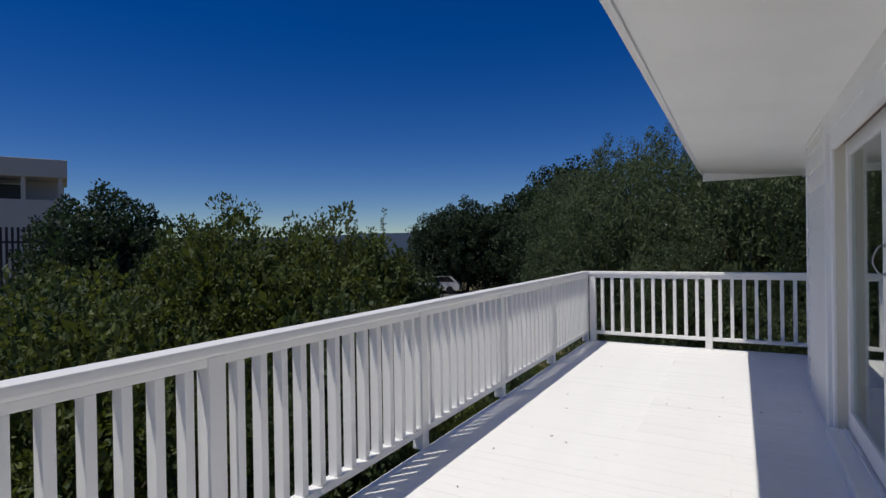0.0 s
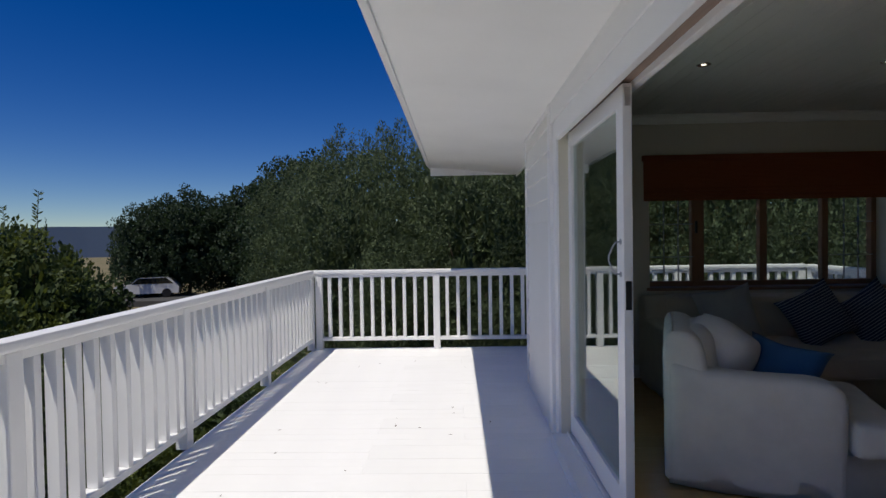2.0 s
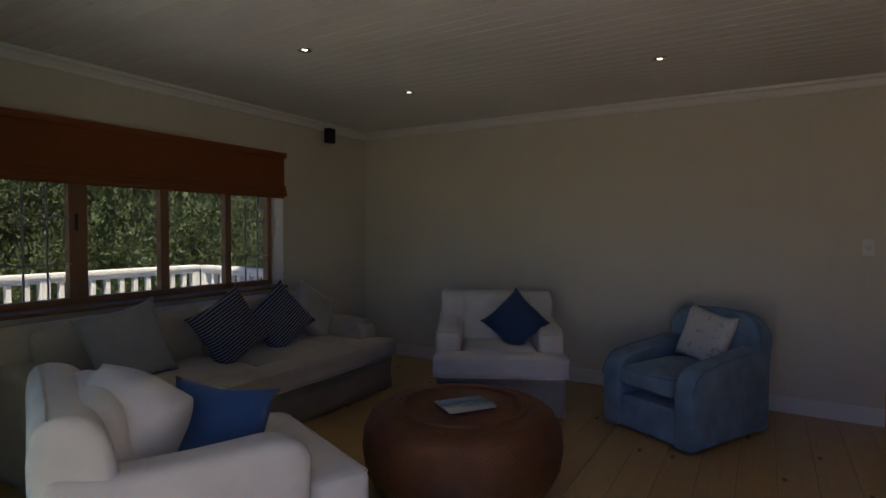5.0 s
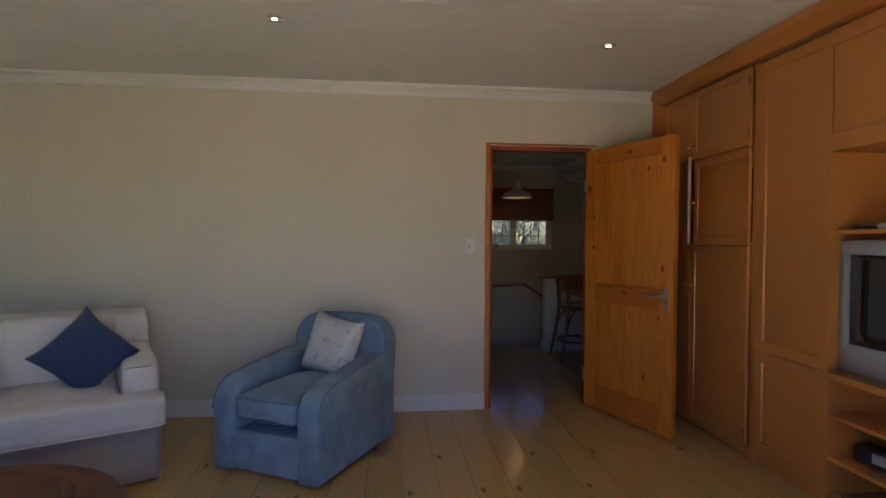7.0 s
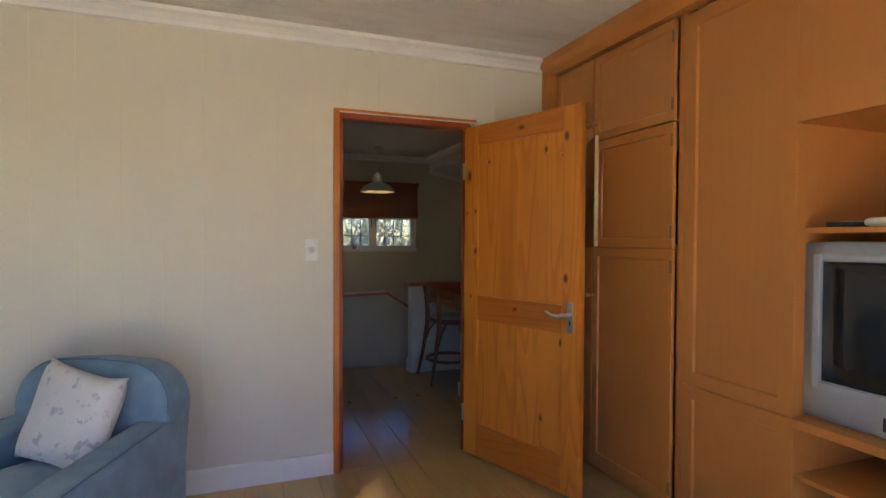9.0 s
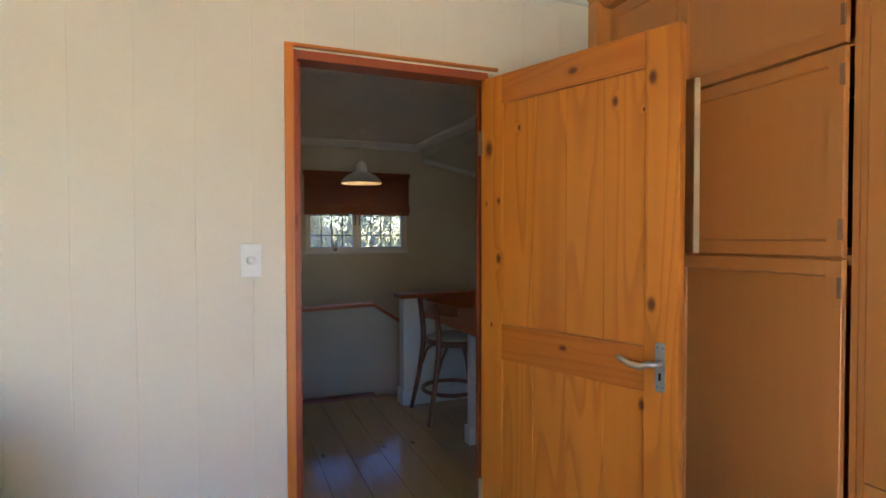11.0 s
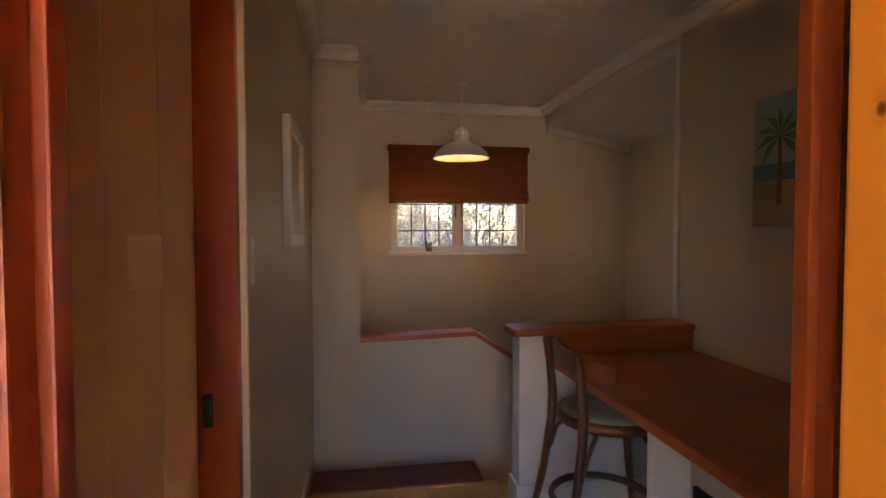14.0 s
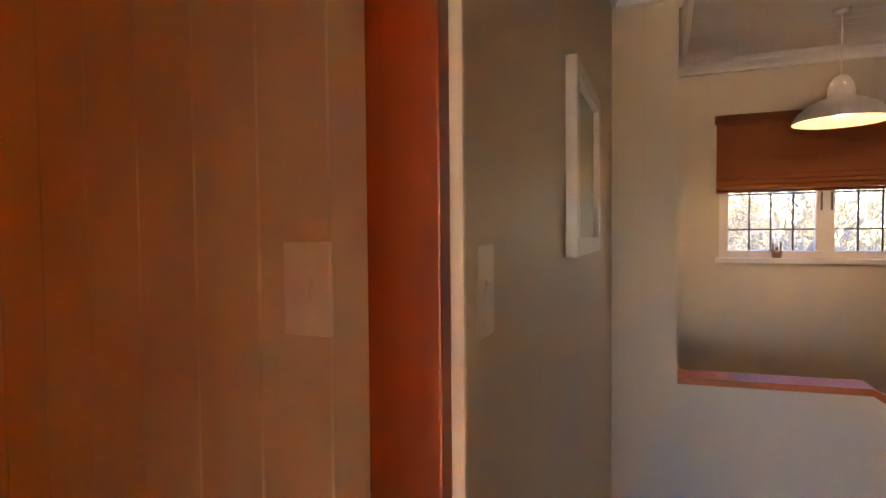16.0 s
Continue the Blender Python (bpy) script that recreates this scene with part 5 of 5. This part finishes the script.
part("case", box(-0.24, 0.24, -0.36, 0.32, 0.02, 0.67, 0.02), M_ENAMEL, ht)
part("front", box(-0.2, 0.2, 0.318, 0.335, 0.1, 0.6, 0.008), M_DARK, ht, "dark glass front")
for sx in (-0.18, 0.18):
    for sy in (-0.3, 0.25):
        part("foot", box(sx - 0.02, sx + 0.02, sy - 0.02, sy + 0.02, 0, 0.021), M_DARK, ht)

st = thing("bentwood_chair", pose(7.0, -0.41, 0, 0, 0, -3), "brown bentwood counter chair with a pale seat beside the desk", "chair")
part("seat_ring", lathe([(0.19, 0.55), (0.222, 0.55), (0.228, 0.57), (0.222, 0.592), (0.19, 0.592), (0.19, 0.55)], 40), M_CHAIR, st, "", True)
part("seat_pad", lathe([(0.0, 0.56), (0.205, 0.562), (0.208, 0.594), (0.18, 0.61), (0.0, 0.618)], 40), cloth("pale_seat_fabric", (0.5, 0.46, 0.34), 200), st, "pale upholstered seat", True)
for sgn in (-1, 1):
    part("back_leg", tube([(sgn * 0.235, 0.28, 0.0), (sgn * 0.21, 0.23, 0.25), (sgn * 0.195, 0.195, 0.5), (sgn * 0.195, 0.19, 0.62), (sgn * 0.2, 0.205, 0.78), (sgn * 0.2, 0.222, 0.875), (sgn * 0.2, 0.224, 0.885)], [0.016, 0.018, 0.02, 0.021, 0.019, 0.017, 0.008], 12), M_CHAIR, st, "", True)
    part("front_leg", tube([(sgn * 0.2, -0.22, 0.0), (sgn * 0.17, -0.175, 0.3), (sgn * 0.155, -0.15, 0.56)], [0.015, 0.018, 0.019], 12), M_CHAIR, st, "", True)
    part("brace", tube([(sgn * 0.2, 0.2, 0.36), (sgn * 0.19, 0.17, 0.46), (sgn * 0.15, 0.12, 0.525), (sgn * 0.07, 0.08, 0.549)], 0.01, 10), M_CHAIR, st, "", True)
    part("brace", tube([(sgn * 0.17, -0.17, 0.34), (sgn * 0.15, -0.13, 0.46), (sgn * 0.1, -0.1, 0.53), (sgn * 0.04, -0.08, 0.549)], 0.01, 10), M_CHAIR, st, "", True)
    screw = part("screw", lathe([(0.0, 0.004), (0.006, 0.003), (0.007, 0.0)], 10), M_STEEL, st)
    screw.matrix_local = pose(sgn * 0.195, 0.213, 0.57, -90)
part("foot_ring", turned(lathe([(0.205, -0.013), (0.225, -0.013), (0.232, 0.0), (0.225, 0.013), (0.205, 0.013), (0.205, -0.013)], 44), pose(0, 0.03, 0.2)), M_CHAIR, st, "", True)
bm = bmesh.new()
prev = None
for k in range(17):
    a = radians(-64 + 8 * k)
    x, y = 0.325 * math.sin(a) / math.sin(radians(64)), 0.02 + 0.19 * math.cos(a)
    dip = 0.012 * (k - 8) ** 2 / 64
    q = [bm.verts.new((x, y + o, z)) for o, z in ((-0.009, 0.785 + dip), (0.009, 0.785 + dip), (0.013, 0.83), (0.012, 0.874 - dip), (-0.008, 0.874 - dip), (-0.006, 0.83))]
    if prev:
        for i in range(6):
            bm.faces.new((prev[i], prev[(i + 1) % 6], q[(i + 1) % 6], q[i]))
    else:
        bm.faces.new(q[::-1])
    prev = q
bm.faces.new(prev)
part("back_rail", bm, M_BACKRAIL, st)
pt = thing("potted_plant", pose(XF + 0.025, 0.03, w2z0 + 0.004), "tiny succulent in a clay pot on a window sill", "plant")
part("pot", lathe([(0.0, 0.0), (0.025, 0.0), (0.033, 0.05), (0.03, 0.05), (0.0, 0.045)], 18), plain("clay_pot", (0.3, 0.16, 0.1), 0.7), pt, "", True)
part("leaves", boxes(*[(0.02 * math.cos(k) - 0.004, 0.02 * math.cos(k) + 0.004, 0.025 * math.sin(k) - 0.004, 0.025 * math.sin(k) + 0.004, 0.045, 0.075 + 0.012 * (k % 3)) for k in range(9)], bevel=0.002), M_LEAF2, pt)

# ---- garden ----
def crown(seed, leaves, size, clumps, tuft, core=0.1, lift=0.0, slim=0.3):
    """A dense uneven crown of unit radius: leaf tufts over a lumpy shell, with coarse inner foliage behind them."""
    rnd = random.Random(seed)
    verts, faces = [], []
    centres = []

    def shell(p):
        return 1 + 0.2 * noise.noise(p * 1.7 + Vector((seed, 0, 0))) + 0.1 * noise.noise(p * 4.1 + Vector((0, seed, 0)))

    for k in range(clumps):
        p = Vector((rnd.gauss(0, 1), rnd.gauss(0, 1), rnd.gauss(0, 1))).normalized()
        p = p * shell(p) * rnd.choice((0.62, 0.76, 0.86, 0.9, 0.93))
        centres.append((p, tuft * rnd.uniform(0.7, 1.35)))
    for k in range(leaves):
        inner = k < leaves * core
        if inner:
            d = Vector((rnd.gauss(0, 1), rnd.gauss(0, 1), rnd.gauss(0, 1))).normalized()
            p = d * shell(d) * rnd.uniform(0.35, 0.74)
            big = 2.6
        else:
            c, r = centres[k % clumps]
            d = Vector((rnd.gauss(0, 1), rnd.gauss(0, 1), rnd.gauss(0, 1))).normalized()
            p = c + d * r * rnd.uniform(0.25, 1.0) ** 0.6
            big = 1.0
        ax = (d + Vector((rnd.gauss(0, 0.6), rnd.gauss(0, 0.6), rnd.gauss(0, 0.6) + lift))).normalized()
        sd = Matrix.Rotation(rnd.uniform(0, 6.28), 3, ax) @ ax.orthogonal().normalized()
        l, w = big * size * rnd.uniform(0.7, 1.5), big * size * slim * rnd.uniform(0.75, 1.3)
        i = len(verts)
        verts += [p - ax * l * 0.5, p + sd * w, p + ax * l * 0.5, p - sd * w]
        faces.append((i, i + 1, i + 2, i + 3))
    me = bpy.data.meshes.new("crown")
    me.from_pydata([tuple(v) for v in verts], [], faces)
    return me


def trunk_mesh(seed, h, r, spread):
    rnd = random.Random(seed)
    me_all = bmesh.new()
    rows = [[(0, 0, 0), (0.08 * h * rnd.uniform(-1, 1), 0.06 * h, h * 0.45), (0.1 * rnd.uniform(-1, 1), 0.1 * rnd.uniform(-1, 1), h)]]
    for k in range(6):
        a = k * 1.05 + rnd.uniform(0, 0.5)
        rows.append([(0, 0, h * rnd.uniform(0.35, 0.7)), (spread * 0.35 * math.cos(a), spread * 0.35 * math.sin(a), h * 0.85), (spread * 0.8 * math.cos(a), spread * 0.8 * math.sin(a), h * rnd.uniform(1.0, 1.25))])
    for i, row in enumerate(rows):
        t = tube(row, [r, r * 0.7, r * 0.25] if i == 0 else [r * 0.5, r * 0.3, r * 0.08], 7)
        me = bpy.data.meshes.new("tmp")
        t.to_mesh(me)
        t.free()
        me_all.from_mesh(me)
        bpy.data.meshes.remove(me)
    return mesh_of("trunk", me_all, M_BARK, True)


CROWNS = {}
for key, args, mat in (("olive", (3, 46000, 0.03, 560, 0.095, 0.08, 0.6, 0.2), M_LEAF), ("olive_b", (8, 46000, 0.03, 520, 0.1, 0.08, 0.6, 0.2), M_LEAF),
                       ("shrub", (4, 19000, 0.046, 260, 0.13, 0.07, 0.45, 0.3), M_LEAF2), ("shrub_b", (5, 18000, 0.055, 220, 0.14, 0.07, 0.45, 0.34), M_LEAF4), ("dark", (6, 24000, 0.042, 360, 0.12, 0.12, 0.1, 0.4), M_LEAF3)):
    CROWNS[key] = crown(*args)
    CROWNS[key].materials.append(mat)
TRUNK = trunk_mesh(2, 1.0, 0.06, 0.7)


def tree(x, y, top, r, kind, label, rz=0, base=-2.95):
    t = thing("tree" if top - base > 3.6 else "shrub", pose(x, y, base, 0, 0, rz), label, "tree" if top - base > 3.6 else "shrub", "garden trees and shrubs")
    hgt = top - base
    ch = min(hgt * 0.5, r * 1.25)
    a = new("trunk", TRUNK)
    a.parent, a.scale = t, (r * 0.9, r * 0.9, max(0.3, hgt - ch * 1.1))
    b = new("crown", CROWNS[kind])
    b.parent, b.location, b.scale = t, (0, 0, hgt - ch * 0.98), (r, r, ch)
    return t


OL, SH, DK = "tall olive-green tree with small narrow leaves", "dense yellow-green garden shrub below the deck", "dark round-headed tree in the distance"
rows = [(-2.2, 12.6, 3.3, 2.3, "olive"), (0.4, 12.4, 4.1, 2.5, "olive_b"), (2.9, 12.2, 3.9, 2.5, "olive"), (5.6, 11.8, 3.7, 2.6, "olive_b"), (8.3, 10.8, 3.6, 2.4, "olive"), (1.0, 15.4, 4.7, 2.5, "olive"), (-2.2, 15.6, 4.5, 2.3, "olive"), (-4.0, 15.4, 3.6, 1.9, "olive_b"),
        (-0.9, 11.2, 1.6, 1.7, "olive"), (1.9, 10.9, 1.5, 1.8, "olive_b"), (4.6, 10.6, 1.6, 1.8, "olive"), (7.2, 9.6, 1.6, 1.7, "olive_b"), (10.5, 8.6, 3.8, 2.4, "olive"), (4.2, 14.4, 4.6, 2.7, "olive_b"), (7.6, 13.6, 4.4, 2.7, "olive"), (3.2, 11.6, 2.4, 1.8, "olive_b")]
for i, (x, y, top, r, k) in enumerate(rows):
    tree(x, y, top, r, k, OL, 47 * i)
rows = [(-7.0, 5.1, 2.05, 1.3, "shrub"), (-8.6, 6.6, 1.9, 1.4, "shrub"), (-5.4, 2.3, 1.1, 1.4, "shrub"), (-7.6, 2.9, 1.1, 1.5, "shrub_b"), (-10.2, 4.4, 1.0, 1.7, "shrub"), (-4.3, 4.6, 0.7, 1.4, "shrub_b"), (-5.6, 5.2, 1.5, 1.4, "shrub"), (-6.6, 7.4, 2.0, 1.6, "shrub"), (-6.5, 8.3, 1.5, 1.4, "shrub_b"), (-7.7, 9.9, 1.4, 1.4, "shrub"),
        (-8.4, 10.6, 1.6, 1.5, "shrub_b"), (-8.2, 5.4, 1.0, 1.5, "shrub_b"), (-8.6, 8.6, 1.5, 1.6, "shrub"), (-4.9, 6.0, 0.5, 1.2, "shrub"), (-4.4, 0.8, -0.2, 1.2, "shrub_b"), (-10.0, 12.4, 1.2, 1.5, "shrub_b"), (-9.8, 10.6, 1.5, 1.5, "shrub_b"), (-4.2, 9.6, -1.1, 1.3, "shrub_b"), (-3.2, 12.4, -1.2, 1.5, "shrub"), (-6.3, 13.2, -0.9, 1.5, "shrub_b"), (-8.6, 16.2, -0.7, 1.6, "shrub"), (-4.4, 7.4, -0.7, 1.1, "shrub"), (-3.4, 2.6, -0.9, 1.0, "shrub_b"), (-3.3, 5.0, -0.8, 1.0, "shrub")]
for i, (x, y, top, r, k) in enumerate(rows):
    tree(x, y, top, r, k, SH, 61 * i)
rows = [(-19.2, 10.0, 3.5, 2.5, "dark"), (-16.4, 11.4, 2.2, 2.2, "dark"), (-23, 14, 2.0, 2.6, "dark"), (-22.6, 39.6, 4.3, 2.9, "dark"), (-20.4, 40.6, 5.3, 3.3, "dark"), (-17.6, 41.6, 4.6, 3.4, "dark"), (-14.0, 40.4, 6.0, 3.8, "dark"), (-10.6, 37.6, 7.1, 4.5, "dark"), (-4.6, 18.2, 3.3, 2.3, "dark"),
        (-20, 22, 1.2, 2.8, "dark"), (-27, 21, 1.4, 3.0, "dark"), (2.5, 19, 4.0, 2.8, "dark"),
        (16.4, 0.9, 2.9, 2.2, "olive"), (17.2, -1.9, 2.5, 2.4, "olive_b"), (17.4, 3.2, 2.9, 2.2, "olive")]
for i, (x, y, top, r, k) in enumerate(rows):
    tree(x, y, top, r, k, DK if k == "dark" else "sunlit silvery garden tree outside the stair window", 83 * i)
# twiggy shoots above the near shrubs
for i, (x, y, z0, z1) in enumerate(((-5.9, 6.6, 1.2, 2.1), (-6.3, 8.2, 1.2, 2.15), (-6.3, 6.9, 1.4, 2.2), (-7.3, 9.6, 1.1, 1.8), (-7.9, 10.2, 0.9, 1.7), (-8.3, 10.4, 1.5, 2.1))):
    s = thing("leafy_shoot", pose(x, y, z0 - 1.2, 8, 4 * (i % 3), 40 * i), "upright leafy shoot rising from a shrub", "shoot", "shrub shoots")
    hgt = z1 - z0 + 1.2
    part("stem", tube([(0, 0, 0), (0.02, 0.03, hgt * 0.5), (0, 0.1, hgt)], [0.012, 0.008, 0.003], 6), M_BARK, s)
    rnd = random.Random(i)
    bm = bmesh.new()
    for k in range(90):
        z = hgt * rnd.uniform(0.35, 1.0)
        a = rnd.uniform(0, 6.28)
        o, u = Vector((0, 0.1 * z / hgt, z)), Vector((math.cos(a), math.sin(a), 0.7)).normalized()
        sd = u.orthogonal().normalized()
        l = 0.09
        bm.faces.new([bm.verts.new(p) for p in (o, o + u * l * 0.5 + sd * 0.016, o + u * l, o + u * l * 0.5 - sd * 0.016)])
    part("leaves", bm, M_LEAF2, s)

# ---- distance ----
M_RENDER = paint("grey_house_render", (0.5, 0.48, 0.46), 0.8)
hs = thing("neighbour_house", pose(-42.1, 15.6, 1.3, 0, 0, 64), "flat-roofed grey rendered house with a covered balcony", "house")
part("wall", boxes((-5, 4, -0.3, 6, -5, 2.7), (-5, -0.4, -0.3, 6, 2.7, 6.0), (-0.4, 4, 2.5, 6, 2.7, 6.0), (-0.4, 4, -0.3, 2.5, 2.7, 3.6)), M_RENDER, hs)
part("roof", box(-5.2, 4.2, -0.5, 6.2, 5.1, 6.3, 0.03), M_RENDER, hs)
for x in (-0.2, 1.8, 3.8):
    part("column", box(x - 0.12, x + 0.12, -0.25, 0.0, 3.6, 5.1), M_RENDER, hs)
w = part("window", box(0.2, 1.6, 2.45, 2.5, 3.4, 4.8), M_DARK, hs)
part("window_frame", boxes((0.1, 0.2, 2.42, 2.5, 3.3, 4.9), (1.6, 1.7, 2.42, 2.5, 3.3, 4.9), (0.2, 1.6, 2.42, 2.5, 4.8, 4.9), (0.2, 1.6, 2.42, 2.5, 3.3, 3.4)), M_TRIM, w)
fn = thing("paling_fence", pose(-27.6, 11.1, -1.1, 0, 0, 64), "dark timber paling fence beside a house", "fence")
pal = mesh_of("paling", box(-0.05, 0.05, -0.015, 0.015, 0.1, 3.6, 0.003), plain("dark_paling", (0.04, 0.03, 0.035), 0.8))
for k in range(26):
    o = new("paling", pal)
    o.parent = fn
    o.location = (-2.6 + 0.2 * k, 0, 0.004 * (k % 3))
part("fence_rail", boxes((-2.7, 2.6, 0.016, 0.06, 0.8, 0.9), (-2.7, 2.6, 0.016, 0.06, 2.9, 3.0)), M_DARK, fn)
car = thing("parked_car", pose(-22.0, 38.2, -2.5, 0, 0, 200), "white parked hatchback half hidden by shrubs", "car")
part("body", prism([(-2.0, 0.3), (2.0, 0.3), (2.05, 0.7), (1.9, 0.9), (1.0, 0.98), (0.5, 1.4), (-1.3, 1.45), (-1.9, 0.95), (-2.05, 0.7)], -0.8, 0.8, "y"), plain("white_car_paint", (0.7, 0.7, 0.7), 0.25, coat=0.6), car)
part("windscreen", prism([(0.95, 0.98), (0.5, 1.36), (-1.2, 1.4), (-1.7, 0.98)], -0.81, 0.81, "y"), M_SCREEN, car)
for x in (-1.25, 1.3):
    for y in (-0.72, 0.72):
        wh = part("wheel", lathe([(0.0, -0.1), (0.3, -0.1), (0.32, 0.0), (0.3, 0.1), (0.0, 0.1)], 20), M_DARK, car)
        wh.matrix_local = pose(x, y, 0.32, 90)
setting("road", box(-60, 14, 35.5, 40.5, -3.4, -2.5), plain("asphalt", (0.06, 0.06, 0.06), 0.9), "grey asphalt road beyond the garden", "road")
# Ridge at the horizon's sea band, with distance haze put into its colour.
bm = bmesh.new()
prev = None
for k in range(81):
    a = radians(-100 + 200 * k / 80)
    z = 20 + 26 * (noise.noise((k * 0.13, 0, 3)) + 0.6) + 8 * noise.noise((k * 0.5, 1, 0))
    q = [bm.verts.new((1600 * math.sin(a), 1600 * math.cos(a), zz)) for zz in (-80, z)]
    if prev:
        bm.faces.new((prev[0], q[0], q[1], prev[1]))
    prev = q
setting("backdrop", bm, plain("haze_tinted_hills", (0.16, 0.22, 0.32), 1.0), "hills with haze put into their blue colour on the horizon", "hills")

# ---- boards of the floors and of the deck ----
def board_run(name, parent, x0, x1, y0, y1, z, pitch, mat, lengths, gap, seed, thick):
    rnd = random.Random(seed)
    y = y0
    cache = {}
    while y < y1 - 0.01:
        w = min(pitch, y1 - y)
        x = x0
        first = True
        while x < x1 - 0.01:
            l = rnd.choice(lengths) if not first else rnd.choice(lengths) * rnd.choice((0.5, 0.75, 1.0))
            first = False
            if x + l > x1 - 0.4:
                l = x1 - x
            key = (round(l, 2), round(w, 3))
            if key not in cache:
                cache[key] = mesh_of(name, box(gap / 2, l - gap / 2, gap / 2, w - gap / 2, -thick, 0, 0.0012 if gap > 0.001 else 0.0006), mat)
            o = new(name, cache[key])
            o.parent = parent
            o.location = (x, y, z + rnd.uniform(-0.0006, 0.0006))
            x += l
        y += w


floor = setting("floor", boxes((X_IN - 0.02, 5.27, Y_SOUTH, Y_NORTH, -0.3, -0.021), (5.27, 7.62, Y_SOUTH, 0.96, -0.3, -0.021), (5.36, 6.2, 0.96, 2.6, -0.3, -0.021)), M_STAIR, "pale varnished pine plank floor", "floor")
board_run("plank", floor, X_IN + 0.02, 5.27, Y_SOUTH, Y_NORTH, 0, 0.195, M_PLANK, (2.4, 3.0, 3.6), 0.0018, 5, 0.02)
board_run("plank", floor, 5.27, 7.62, Y_SOUTH, 0.955, 0, 0.195, M_PLANK, (2.4, 3.0), 0.003, 6, 0.02)
board_run("plank", floor, 5.375, 6.085, 0.96, 2.6, 0, 0.195, M_PLANK, (2.4,), 0.003, 7, 0.02)
deck = setting("deck_floor", boxes((X_DECK - 0.06, X_FACE, -2.4, Y_END + 0.06, -0.172, -0.166)), M_RAIL, "white painted timber deck boards", "deck")
board_run("deck_board", deck, X_DECK - 0.02, X_FACE + 0.02, -2.4, Y_END + 0.06, Z_DECK, 0.118, M_DECK, (2.7,), 0.0009, 8, 0.026)
board_run("deck_board", deck, X_FACE + 0.02, 4.65, Y_OUT, Y_END + 0.06, Z_DECK, 0.118, M_DECK, (4.0,), 0.0009, 9, 0.026)
rnd = random.Random(12)
litter = bmesh.new()
for k in range(34):
    x, y, a, l = rnd.uniform(-1.6, 0.55), rnd.uniform(0.5, 7.4), rnd.uniform(0, 6.28), rnd.uniform(0.015, 0.04)
    u, v = Vector((math.cos(a), math.sin(a), 0.1)), Vector((-math.sin(a), math.cos(a), 0))
    p = Vector((x, y, Z_DECK + 0.003))
    litter.faces.new([litter.verts.new(q) for q in (p, p + u * l * 0.5 + v * l * 0.18, p + u * l, p + u * l * 0.5 - v * l * 0.18)])
tagged(part("fallen_leaves", litter, M_BARK), "small dry fallen leaves scattered on the white deck", "leaves", kind="stuff")
